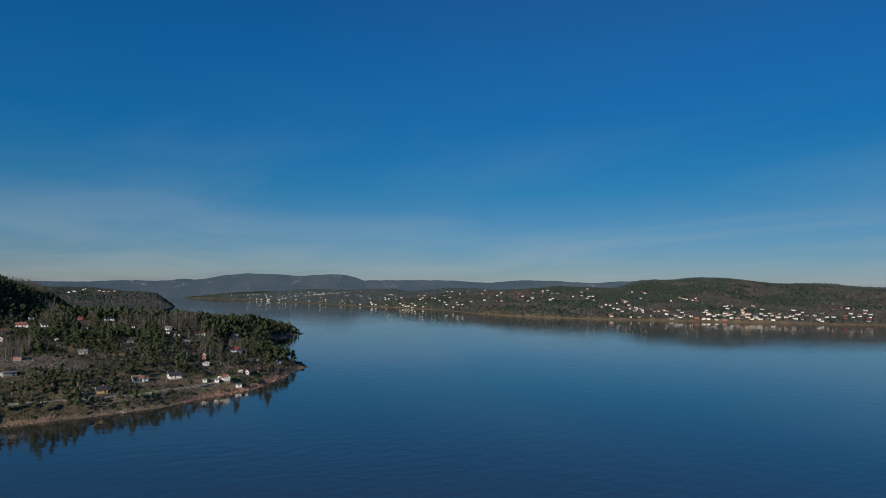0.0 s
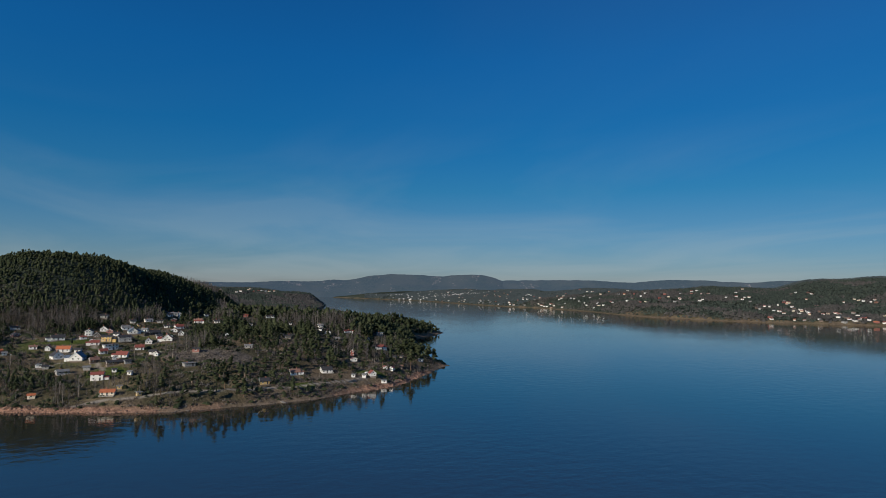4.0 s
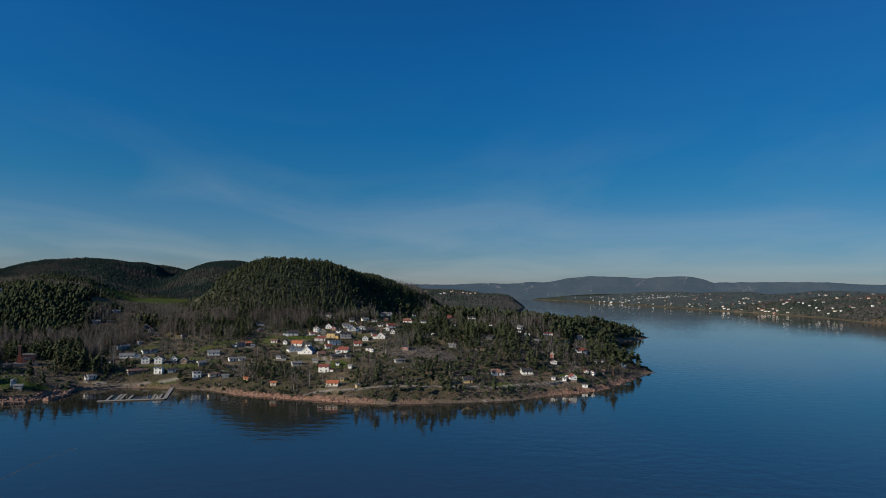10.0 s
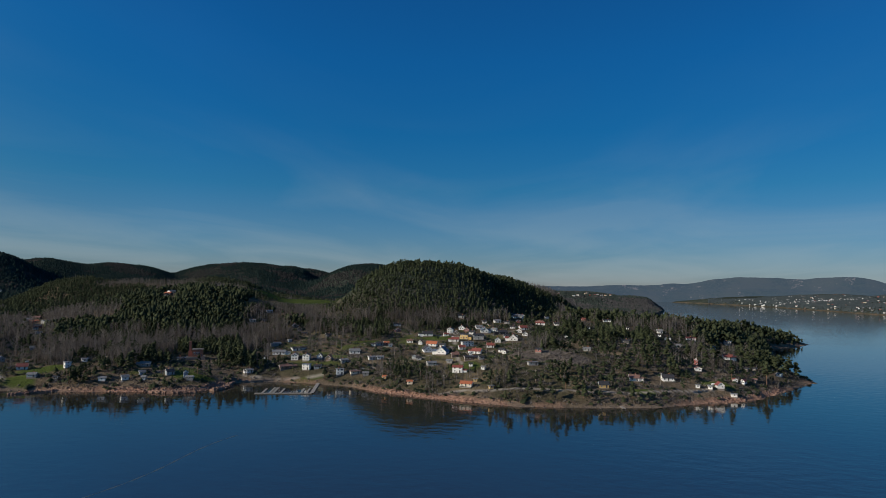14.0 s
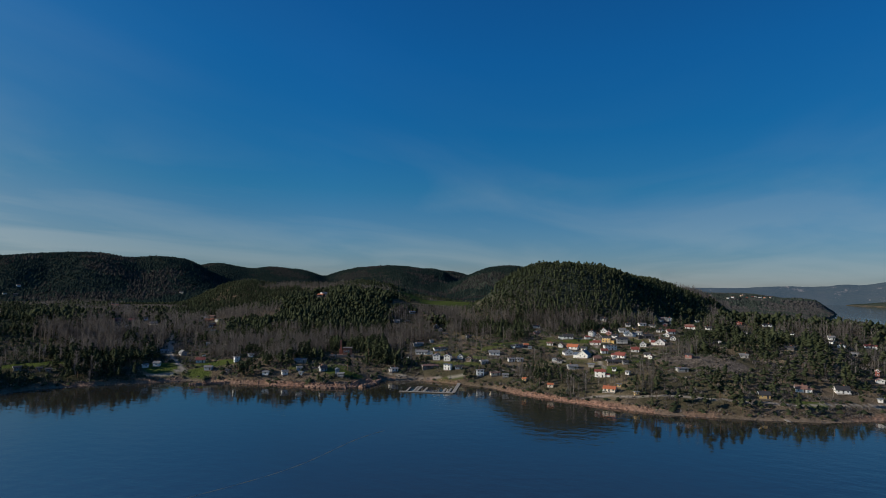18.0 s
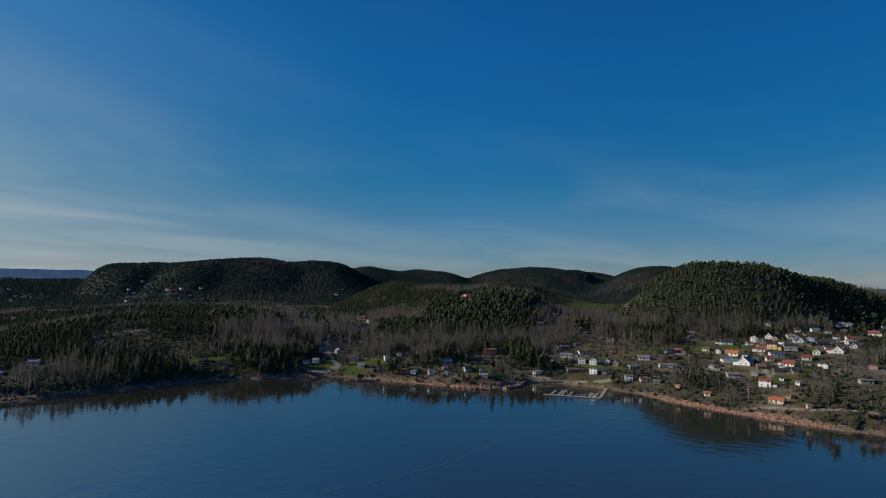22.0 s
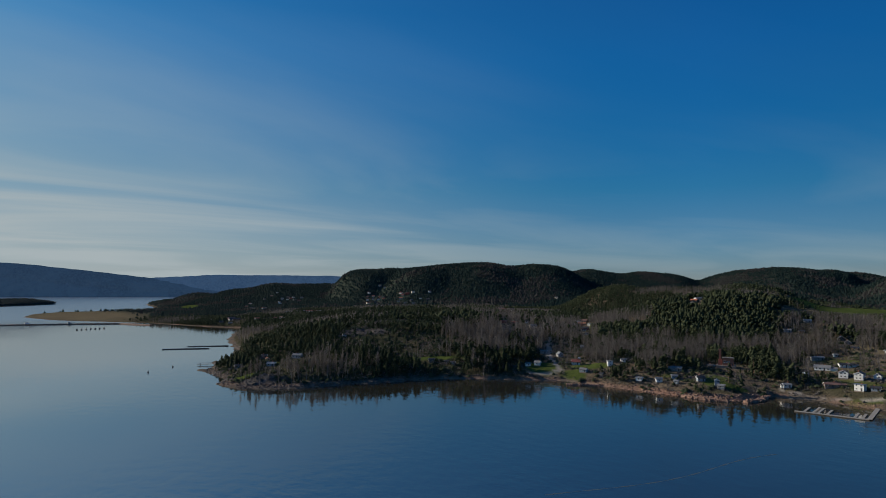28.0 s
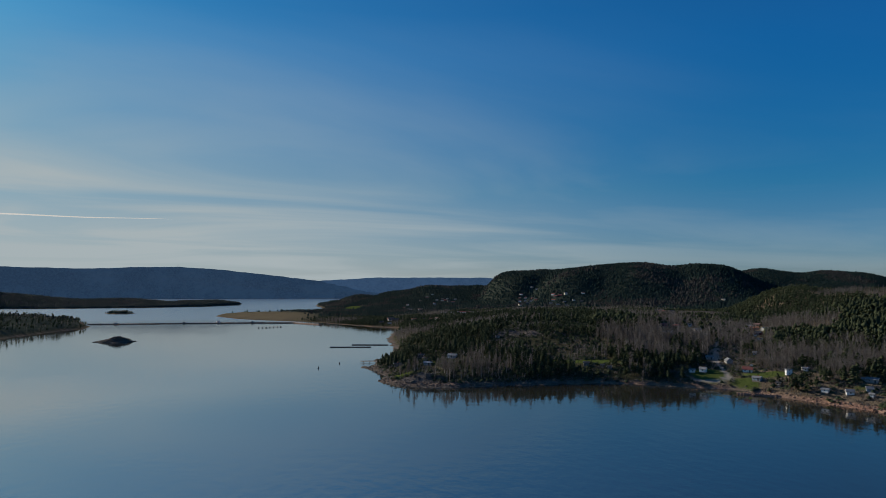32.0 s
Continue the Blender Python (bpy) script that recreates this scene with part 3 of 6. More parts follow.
# head of the fjord paler and bluer, bare wood greyed: haze in the colours
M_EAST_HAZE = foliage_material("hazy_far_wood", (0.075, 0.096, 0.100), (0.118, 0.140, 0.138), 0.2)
M_EAST_BARE = foliage_material("far_shore_bare_wood_hazed", (0.085, 0.081, 0.076), (0.145, 0.136, 0.125), 0.2)

# ---- ground and water ----


def mesh_of(name, verts, faces, material):
    """A mesh from arrays of corners and of triangles or quads."""
    verts, faces = np.asarray(verts, np.float32), np.asarray(faces, np.int32)
    me = bpy.data.meshes.new(name)
    n, k = faces.shape
    me.vertices.add(len(verts))
    me.vertices.foreach_set("co", verts.ravel())
    me.loops.add(n * k)
    me.loops.foreach_set("vertex_index", faces.ravel())
    me.polygons.add(n)
    me.polygons.foreach_set("loop_start", np.arange(0, n * k, k, dtype=np.int32))
    me.update(calc_edges=True)
    me.materials.append(material)
    return me


def build_ground():
    rings = [0.0, 60.0, 150.0, 250.0, 330.0, 360.0]
    while rings[-1] < 4985:
        rings.append(rings[-1] + max(2.8, 0.0072 * rings[-1]))
    rings = np.array(rings[1:])
    turn = np.radians(np.concatenate([np.arange(-104, 80, 0.32), np.arange(80, 256, 4.0)]))
    A, R = np.meshgrid(turn, rings)
    x, y = (R * np.sin(A)).ravel(), (R * np.cos(A)).ravel()
    z, cover = land(x, y)
    nr, na = A.shape
    i, j = np.meshgrid(np.arange(nr - 1), np.arange(na), indexing="ij")
    j2 = (j + 1) % na
    quads = np.stack([i * na + j, (i + 1) * na + j, (i + 1) * na + j2, i * na + j2], -1).reshape(-1, 4)[:, ::-1]
    quads = quads[(z[quads] > -5.0).any(1)]   # the deep bed, out of sight, is left out
    me = mesh_of("ground", np.stack([x, y, z], 1), quads, M_GROUND)
    me.polygons.foreach_set("use_smooth", np.ones(len(me.polygons), bool))
    for name, v in cover.items():
        me.attributes.new(name, "FLOAT", "POINT").data.foreach_set("value", v.astype(np.float32))
    tagged(new("ground", me), "brown wooded hills and rocky reddish shore around the fjord", "ground", kind="structure")
    w = mesh_of("water", [(-4990, -4990, 0), (4990, -4990, 0), (4990, 4990, 0), (-4990, 4990, 0)], [(0, 1, 2, 3)], M_WATER)
    tagged(new("water", w), "calm dark blue fjord water with faint ripples", "water", kind="structure")


build_ground()


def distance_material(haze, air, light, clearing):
    m, nt, sh = mat("distant_hills_haze_glow")
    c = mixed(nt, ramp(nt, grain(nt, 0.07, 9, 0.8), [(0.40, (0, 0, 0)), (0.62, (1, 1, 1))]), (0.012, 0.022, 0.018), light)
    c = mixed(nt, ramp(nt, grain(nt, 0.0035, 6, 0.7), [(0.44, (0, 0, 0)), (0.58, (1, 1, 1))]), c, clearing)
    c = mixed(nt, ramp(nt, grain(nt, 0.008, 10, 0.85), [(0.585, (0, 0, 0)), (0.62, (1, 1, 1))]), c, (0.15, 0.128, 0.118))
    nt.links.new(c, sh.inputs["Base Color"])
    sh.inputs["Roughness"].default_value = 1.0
    # distance haze is put in as a faint blue glow of the hills
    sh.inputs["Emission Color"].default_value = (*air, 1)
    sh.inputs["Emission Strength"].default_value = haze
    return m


# far ranges: foot and crest distance, then heading and height of the crest in degrees above the level of the eye
WEST_RANGES = [
    (4820, 4980, [(-106, 1.4), (-98.3, 1.5), (-92.8, 1.46), (-89, 1.62), (-86.1, 1.74), (-83, 1.6), (-79.7, 1.27), (-76.5, 0.95), (-74.3, 0.7), (-72, 0.5), (-69, 0.1), (-66, -0.6)]),
    (4860, 4985, [(-83, 0.3), (-77, 0.55), (-74, 0.66), (-70.5, 0.92), (-68.2, 1.04), (-65, 1.02), (-62, 1.06), (-58.8, 1.05), (-55, 0.8), (-50, 0.5)])]
NORTH_RANGES = [
    (4780, 4980, [(2, 0.25), (6, 0.30), (9.8, 0.34), (13, 0.52), (15.2, 0.50), (17.4, 0.70), (18.4, 0.66), (20.5, 1.1), (22.4, 1.27), (25, 1.22), (26.8, 1.1), (28.2, 1.26), (30.2, 1.36), (31.4, 1.2), (32.4, 0.9), (33.2, 0.5), (35, 0.2)]),
    (4800, 4985, [(29, 0.6), (33, 0.82), (36, 0.88), (38, 0.92), (41, 0.9), (44.2, 0.74), (45.6, 0.95), (47.3, 1.04), (50, 0.98), (53.8, 0.78), (55, 0.98), (58.2, 1.03), (61, 0.9), (66, 0.7), (74, 0.6), (84, 0.5)])]


def build_ranges():
    for k, (foot, crest, line) in enumerate(WEST_RANGES + NORTH_RANGES):
        turn = np.arange(line[0][0], line[-1][0], 0.12)
        up = np.interp(turn, [p[0] for p in line], [p[1] for p in line])
        up = np.convolve(np.pad(up, 5, mode="edge"), np.ones(11) / 11, "valid")
        up = up + 0.09 * (rough_field(60 * turn, 7.0 * k + 0 * turn, 90, 5 + k, 4) - 0.5)
        rows = np.linspace(0, 1, 16)
        A, U = np.meshgrid(np.radians(turn), rows)
        x0, y0 = np.sin(A) * 4000, np.cos(A) * 4000
        R = foot + (crest - foot) * (U + 0.22 * (rough_field(x0, y0 + 2500 * U, 420, 70 + k, 4) - 0.5) * np.sin(math.pi * U))
        top = EYE[2] + crest * np.tan(np.radians(up))[None, :]
        Z = -2 + (top + 2) * (U ** 0.9 + 0.10 * np.sin(math.pi * U) * (rough_field(x0, y0 + 1500 * U, 400, 80 + k, 4) - 0.3)) + 7 * (rough_field(x0, y0 + 1500 * U, 45, 90 + k, 3) - 0.5) * (U > 0.05)
        v = np.stack([R * np.sin(A), R * np.cos(A), Z], -1).reshape(-1, 3)
        n = len(turn)
        i, j = np.meshgrid(np.arange(15), np.arange(n - 1), indexing="ij")
        q = np.stack([i * n + j, i * n + j + 1, (i + 1) * n + j + 1, (i + 1) * n + j], -1).reshape(-1, 4)
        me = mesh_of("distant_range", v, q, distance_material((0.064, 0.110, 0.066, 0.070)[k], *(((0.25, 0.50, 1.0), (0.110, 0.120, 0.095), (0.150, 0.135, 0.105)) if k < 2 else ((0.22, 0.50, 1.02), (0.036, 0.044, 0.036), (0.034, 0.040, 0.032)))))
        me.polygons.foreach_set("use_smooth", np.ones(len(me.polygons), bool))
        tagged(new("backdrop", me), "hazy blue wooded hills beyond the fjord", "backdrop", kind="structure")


build_ranges()


# ---- small builders ----


def part(name, verts, faces, material, parent, label=""):
    """One mesh under a thing or a part, in the parent's own metres."""
    me = bpy.data.meshes.new(name)
    me.from_pydata([tuple(v) for v in verts], [], [tuple(q) for q in faces])
    me.materials.append(material)
    return hung(name, me, parent, label)


def hung(name, me, parent, label="", m=None):
    ob = new(name, me)
    ob.parent = parent
    if m is not None:
        ob.matrix_basis = m
    if label:
        tagged(ob, label)
    return ob


def box(x0, y0, z0, x1, y1, z1):
    v = [(x, y, z) for z in (z0, z1) for y in (y0, y1) for x in (x0, x1)]
    return v, [(0, 2, 3, 1), (4, 5, 7, 6), (0, 1, 5, 4), (2, 6, 7, 3), (0, 4, 6, 2), (1, 3, 7, 5)]


def joined(*pieces):
    V, F = [], []
    for v, q in pieces:
        F += [tuple(i + len(V) for i in p) for p in q]
        V += list(v)
    return V, F


def tube(r0, r1, z0, z1, n=8, x=0.0, y=0.0):
    v = [(x + r * math.cos(6.2832 * k / n), y + r * math.sin(6.2832 * k / n), z) for r, z in ((r0, z0), (r1, z1)) for k in range(n)]
    q = [(k, (k + 1) % n, n + (k + 1) % n, n + k) for k in range(n)]
    return v, q + [tuple(range(n - 1, -1, -1)), tuple(range(n, 2 * n))]


def height_at(x, y):
    """Ground height in metres at a place of the plan."""
    x, y = seat(x, y)
    return float(land(np.array([x]), np.array([y]))[0][0])


def thing(name, x, y, z, turn, label, category, group="", metres=False):
    """The base of a thing at a place of the plan, or of the land; its height and its parts are in metres."""
    ob = new(name)
    ob.matrix_basis = pose(*((x, y) if metres else seat(x, y)), z, 0, 0, turn)
    return tagged(ob, label, category, group)


# ---- house materials ----


def cladding(name, colour, pitch=0.16):
    m, nt, sh = mat(name)
    g = nt.nodes.new("ShaderNodeTexCoord")
    w = node(nt, "ShaderNodeTexWave", Scale=0.5 / pitch, Distortion=0.4)
    w.bands_direction = "Z"
    nt.links.new(g.outputs["Object"], w.inputs["Vector"])
    n = grain(nt, 0.8, 5)
    c = mixed(nt, n, tuple(0.86 * v for v in colour), tuple(min(0.9, 1.06 * v) for v in colour))
    info = nt.nodes.new("ShaderNodeObjectInfo")
    c = mixed(nt, info.outputs["Random"], c, mixed(nt, 0.25, c, (0.35, 0.33, 0.30)))
    nt.links.new(c, sh.inputs["Base Color"])
    sh.inputs["Roughness"].default_value = 0.65
    bump(nt, sh, w.outputs["Fac"], 0.4, 0.02)
    return m


def roofing(name, colour):
    m, nt, sh = mat(name)
    g = nt.nodes.new("ShaderNodeTexCoord")
    w = node(nt, "ShaderNodeTexWave", Scale=1.6, Distortion=1.0)
    nt.links.new(g.outputs["Object"], w.inputs["Vector"])
    c = mixed(nt, grain(nt, 0.7, 5), tuple(0.65 * v for v in colour), tuple(min(1, 1.25 * v) for v in colour))
    nt.links.new(c, sh.inputs["Base Color"])
    sh.inputs["Roughness"].default_value = 0.6
    bump(nt, sh, w.outputs["Fac"], 0.5, 0.05)
    return m


def plain(name, colour, rough=0.6, metal=0.0, scale=1.5):
    m, nt, sh = mat(name)
    c = mixed(nt, grain(nt, scale, 5), tuple(0.75 * v for v in colour), tuple(min(0.92, 1.15 * v) for v in colour))
    nt.links.new(c, sh.inputs["Base Color"])
    sh.inputs["Roughness"].default_value, sh.inputs["Metallic"].default_value = rough, metal
    return m


def brick_material():
    m, nt, sh = mat("red_brick")
    g = nt.nodes.new("ShaderNodeTexCoord")
    b = node(nt, "ShaderNodeTexBrick", Scale=4.0)
    b.inputs["Color1"].default_value, b.inputs["Color2"].default_value, b.inputs["Mortar"].default_value = (0.42, 0.16, 0.095, 1), (0.33, 0.12, 0.075, 1), (0.30, 0.26, 0.22, 1)
    nt.links.new(g.outputs["Object"], b.inputs["Vector"])
    c = mixed(nt, grain(nt, 0.6, 5), b.outputs["Color"], (0.26, 0.115, 0.08))
    nt.links.new(c, sh.inputs["Base Color"])
    sh.inputs["Roughness"].default_value = 0.9
    return m


def glass_material():
    m, nt, sh = mat("window_glass")
    sh.inputs["Base Color"].default_value = (0.02, 0.025, 0.03, 1)
    sh.inputs["Roughness"].default_value = 0.05
    return m


WALLS = {"W": ("white", cladding("white_boards", (0.80, 0.79, 0.76))), "G": ("grey", cladding("grey_boards", (0.30, 0.30, 0.29))),
         "C": ("cream", cladding("cream_boards", (0.72, 0.62, 0.47))), "Y": ("yellow", cladding("yellow_boards", (0.62, 0.40, 0.12))),
         "R": ("red", cladding("red_boards", (0.27, 0.055, 0.04))), "B": ("brown", cladding("brown_boards", (0.13, 0.085, 0.06))),
         "K": ("black", cladding("black_boards", (0.022, 0.022, 0.024))), "L": ("blue-grey", cladding("blue_grey_boards", (0.25, 0.31, 0.36)))}
ROOFS = {"k": ("dark", roofing("dark_tiles", (0.045, 0.043, 0.045))), "r": ("red", roofing("red_tiles", (0.24, 0.07, 0.05))), "o": ("orange", roofing("orange_tiles", (0.45, 0.14, 0.06))),
         "g": ("grey", roofing("grey_tiles", (0.20, 0.20, 0.20))), "b": ("blue-grey", roofing("blue_grey_tiles", (0.12, 0.155, 0.20))), "p": ("faded brown", roofing("faded_tiles", (0.22, 0.12, 0.09)))}
M_WHITE, M_STONE, M_DECK = plain("white_paint", (0.78, 0.78, 0.76), 0.5), plain("rough_stone", (0.24, 0.20, 0.17), 0.95, 0, 0.8), plain("weathered_planks", (0.30, 0.27, 0.23), 0.85)
M_POLE, M_BRICK, M_GLASS, M_DARK = plain("grey_pole_wood", (0.26, 0.22, 0.18), 0.85), brick_material(), glass_material(), plain("dark_paint", (0.05, 0.05, 0.055), 0.5)
M_METAL = plain("dull_metal", (0.35, 0.36, 0.38), 0.4, 0.8)


def raw(name, piece, material):
    me = bpy.data.meshes.new(name)
    me.from_pydata([tuple(v) for v in piece[0]], [], [tuple(q) for q in piece[1]])
    me.materials.append(material)
    return me


# a window one metre wide and high stands on the wall's face, its pane set back in the frame
FRAME_MESH = raw("window", joined(box(-0.5, -0.06, 0, -0.42, 0.02, 1), box(0.42, -0.06, 0, 0.5, 0.02, 1), box(-0.42, -0.06, 0, 0.42, 0.02, 0.08), box(-0.42, -0.06, 0.92, 0.42, 0.02, 1), box(-0.03, -0.05, 0.08, 0.03, 0.02, 0.92)), M_WHITE)
PANE_MESH = raw("pane", box(-0.42, -0.02, 0.08, 0.42, 0.0, 0.92), M_GLASS)
DOOR_MESH = raw("door", joined(box(-0.5, -0.07, 0, 0.5, 0.0, 2.0), box(-0.34, -0.09, 0.3, 0.34, -0.07, 0.95), box(-0.34, -0.09, 1.1, 0.34, -0.07, 1.9)), M_DARK)
CHIMNEY_MESH = raw("chimney", joined(box(-0.35, -0.35, -1.2, 0.35, 0.35, 0.9), box(-0.42, -0.42, 0.9, 0.42, 0.42, 1.02)), M_BRICK)
SITES = []


def house(x, y, wide, deep, storeys, wall, roof, mode, turn, group):
    """A wooden house. mode s: ridge along the front; g: gable to the front; f: flat roof."""
    k = len(SITES)
    far = math.hypot(x, y) > 850
    wname, wm = WALLS[wall]
    rname, rm = ROOFS[roof]
    size = {"bay houses": 0.70, "brickworks shore houses": 0.72}.get(group, 0.80)
    wide, deep = max(2.8, size * wide), max(2.6, 0.85 * size * deep)
    kind = "cottage" if wide < 6.5 and storeys == 1 else "house"
    label = "%s wooden %s with a %s %s roof, grey plinth" % (wname, kind, rname, "flat" if mode == "f" else "tiled")
    mx, my = seat(x, y)
    k_near = math.hypot(mx, my) / (PLAN * math.hypot(x, y))
    wide, deep = wide * k_near ** 0.5, deep * k_near
    xs, ys = np.array([mx, mx - wide / 2, mx + wide / 2, mx, mx]), np.array([my, my, my, my - deep / 2, my + deep / 2])
    zs = land(xs, ys)[0]
    z = float(zs.mean()) + 0.15
    SITES.append((mx, my, max(wide, deep)))
    top = thing(kind, x, y, z, turn, label, kind, group)
    h = {1: 2.1, 1.5: 2.35, 2: 4.2}[storeys]
    a, b = (wide / 2, deep / 2) if mode != "g" else (deep / 2, wide / 2)   # a along the ridge
    spin = Matrix.Rotation(radians(90), 4, "Z") if mode == "g" else Matrix.Identity(4)

    def put(name, piece, material, lab=""):
        ob = part(name, piece[0], piece[1], material, top, lab)
        ob.matrix_basis = spin
        return ob
    put("foundation", box(-a + 0.05, -b + 0.05, -1.8, a - 0.05, b - 0.05, 0.0), M_STONE)
    if mode == "f":
        put("wall", box(-a, -b, 0, a, b, h), wm)
        put("roof", joined(box(-a - 0.5, -b - 0.5, h, a + 0.5, b + 0.5, h + 0.28), box(-a - 0.2, -b - 0.2, h + 0.28, a + 0.2, b + 0.2, h + 0.36)), rm)
        ridge = h
    else:
        steep = {1: 0.5, 1.5: 0.82, 2: 0.5}[storeys]
        ridge = h + steep * b
        v = [(-a, -b, 0), (a, -b, 0), (a, b, 0), (-a, b, 0), (-a, -b, h), (a, -b, h), (a, b, h), (-a, b, h), (-a, 0, ridge), (a, 0, ridge)]
        put("wall", (v, [(3, 2, 1, 0), (0, 1, 5, 4), (2, 3, 7, 6), (1, 2, 6, 9, 5), (3, 0, 4, 8, 7), (4, 5, 9, 8), (6, 7, 8, 9)]), wm)
        o, t = 0.45, 0.22
        e = h - steep * o
        for s in (-1, 1):
            q = [(-a - o, s * (b + o), e + 0.04), (a + o, s * (b + o), e + 0.04), (a + o, 0, ridge + 0.04), (-a - o, 0, ridge + 0.04)]
            q += [(p[0], p[1], p[2] + t) for p in q]
            f = [(0, 1, 2, 3), (7, 6, 5, 4), (0, 4, 5, 1), (1, 5, 6, 2), (2, 6, 7, 3), (3, 7, 4, 0)]
            put("roof", (q, f if s > 0 else [p[::-1] for p in f]), rm)
        for s in (-1, 1):
            g0, g1 = s * (a + o), s * (a + o + 0.05)
            put("bargeboard", ([(g, yy, zz) for g in (g0, g1) for yy, zz in ((-b - o, e - 0.1), (0, ridge - 0.1), (b + o, e - 0.1), (b + o, e + 0.16), (0, ridge + 0.16), (-b - o, e + 0.16))],
                               [(0, 1, 4, 5), (1, 2, 3, 4), (6, 11, 10, 7), (7, 10, 9, 8), (0, 6, 7, 1), (1, 7, 8, 2), (5, 4, 10, 11), (4, 3, 9, 10)]), M_WHITE)
    if wide > 5 and not far:
        hung("chimney", CHIMNEY_MESH, top, "", spin @ Matrix.Translation((0.3 * a * (1 if k % 2 else -1), 0.15 * b, ridge)))

    def window(px, py, pz, ang, w=1.2, hh=1.15):
        m = spin @ Matrix.Translation((px, py, pz)) @ Matrix.Rotation(ang, 4, "Z") @ Matrix.Diagonal((w, 1, hh, 1))
        win = hung("window", FRAME_MESH, top, "", m)
        hung("pane", PANE_MESH, win)
    rows = [0.8] + ([3.1] if storeys == 2 else [])
    n = max(1, int(2 * a / 2.6))
    for zr in rows:
        for i in range(n):
            u = -a + (i + 0.5) * 2 * a / n
            if not (zr < 1 and i == n // 2 and n > 1):
                window(u, -b - 0.003, zr, 0, 1.5 if i % 2 else 1.1)
            if i < 2 and not far:
                window(u, b + 0.003, zr, math.pi)
        for s, ang in ((1, math.pi / 2), (-1, -math.pi / 2)):
            if not far:
                window(s * (a + 0.003), -0.4 * b, zr, ang)
                if b > 2.5:
                    window(s * (a + 0.003), 0.4 * b, zr, ang)
    if storeys >= 1.5 and mode != "f" and not far:
        for s, ang in ((1, math.pi / 2), (-1, -math.pi / 2)):
            window(s * (a + 0.003), 0, h + 0.15, ang, 1.0, 1.0)
    if n > 1 and not far:
        hung("door", DOOR_MESH, top, "", spin @ Matrix.Translation((-a + (n // 2 + 0.5) * 2 * a / n, -b, 0)))
    if not far and wide > 6.8 and k % 3 != 0 and mode != "f":
        # a lower wing against one end of the house
        e0, e1 = (wide / 2, wide / 2 + 0.42 * wide) if k % 2 else (-wide / 2 - 0.42 * wide, -wide / 2)
        wb, wh, wr = 0.36 * deep, 2.1, 2.1 + 0.16 * deep
        part("wing", [(e, yy, zz) for e in (e0, e1) for yy, zz in ((-wb, -1.4), (wb, -1.4), (wb, wh), (0, wr), (-wb, wh))], [(4, 3, 2, 1, 0), (5, 6, 7, 8, 9), (0, 5, 9, 4), (1, 2, 7, 6), (0, 1, 6, 5)], wm, top)
        f0, f1 = (e0 + 0.003, e1 + 0.35) if k % 2 else (e0 - 0.35, e1 - 0.003)
        part("wing_roof", [(e, yy, zz) for e in (f0, f1) for yy, zz in ((-wb - 0.35, wh - 0.1), (0, wr + 0.03), (wb + 0.35, wh - 0.1), (wb + 0.35, wh + 0.1), (0, wr + 0.23), (-wb - 0.35, wh + 0.1))],
             [(5, 4, 1, 0), (4, 3, 2, 1), (6, 7, 10, 11), (7, 8, 9, 10), (0, 6, 11, 5), (2, 3, 9, 8), (5, 11, 10, 4), (4, 10, 9, 3), (0, 1, 7, 6), (1, 2, 8, 7)], rm, top)
    if not far and wide > 7.5 and k % 3 == 0:
        d = part("veranda", *joined(box(-wide / 2, -deep / 2 - 2.6, -0.5, wide / 2, -deep / 2 - 0.02, -0.1)), M_DECK, top, "weathered timber veranda")
        m = max(3, int(wide / 1.8))
        for i in range(m + 1):
            u = -wide / 2 + 0.08 + i * (wide - 0.16) / m
            part("baluster", *box(u - 0.05, -deep / 2 - 2.6, -0.1, u + 0.05, -deep / 2 - 2.5, 0.85), M_WHITE, d)
        part("handrail", *box(-wide / 2, -deep / 2 - 2.63, 0.85, wide / 2, -deep / 2 - 2.47, 0.95), M_WHITE, d)
    return top


# bay houses
house(-88, 404, 8.3, 6.6, 2, "W", "g", "f", 17, "bay houses")
house(-113, 415, 8.8, 7.1, 2, "W", "b", "f", -7, "bay houses")
house(-106, 417, 7.9, 6.3, 1, "L", "k", "s", 13, "bay houses")
house(-148, 404, 7.9, 6.3, 1, "W", "g", "s", 38, "bay houses")
house(-150, 403, 3.9, 3.1, 1, "W", "k", "s", 41, "bay houses")
house(-128, 417, 13.7, 7.4, 1, "B", "p", "s", 32, "bay houses")
house(-93, 440, 9.0, 7.2, 1, "G", "g", "s", 33, "bay houses")
house(-105, 446, 6.5, 7.7, 1.5, "B", "o", "g", -6, "bay houses")
house(-121, 444, 8.5, 11.8, 2, "W", "p", "g", 2, "bay houses")
house(-130, 445, 8.7, 11.3, 2, "W", "p", "g", 13, "bay houses")
house(-115, 458, 6.7, 8.6, 1.5, "W", "k", "g", 5, "bay houses")
house(-146, 459, 15.7, 7.2, 1.5, "W", "g", "s", 12, "bay houses")
house(-94, 483, 13.6, 7.7, 1.5, "W", "g", "s", 15, "bay houses")
house(-140, 484, 13.6, 7.9, 1, "W", "k", "s", 36, "bay houses")
house(-162, 503, 10.0, 8.0, 1, "G", "g", "s", 38, "bay houses")
house(-158, 525, 4.6, 3.6, 1, "L", "g", "s", 40, "bay houses")
house(-156, 563, 7.2, 5.8, 1, "B", "k", "s", -1, "bay houses")
house(-136, 572, 8.3, 6.6, 1, "K", "k", "s", 36, "bay houses")
house(-168, 588, 7.6, 10.1, 1.5, "B", "k", "g", 19, "bay houses")

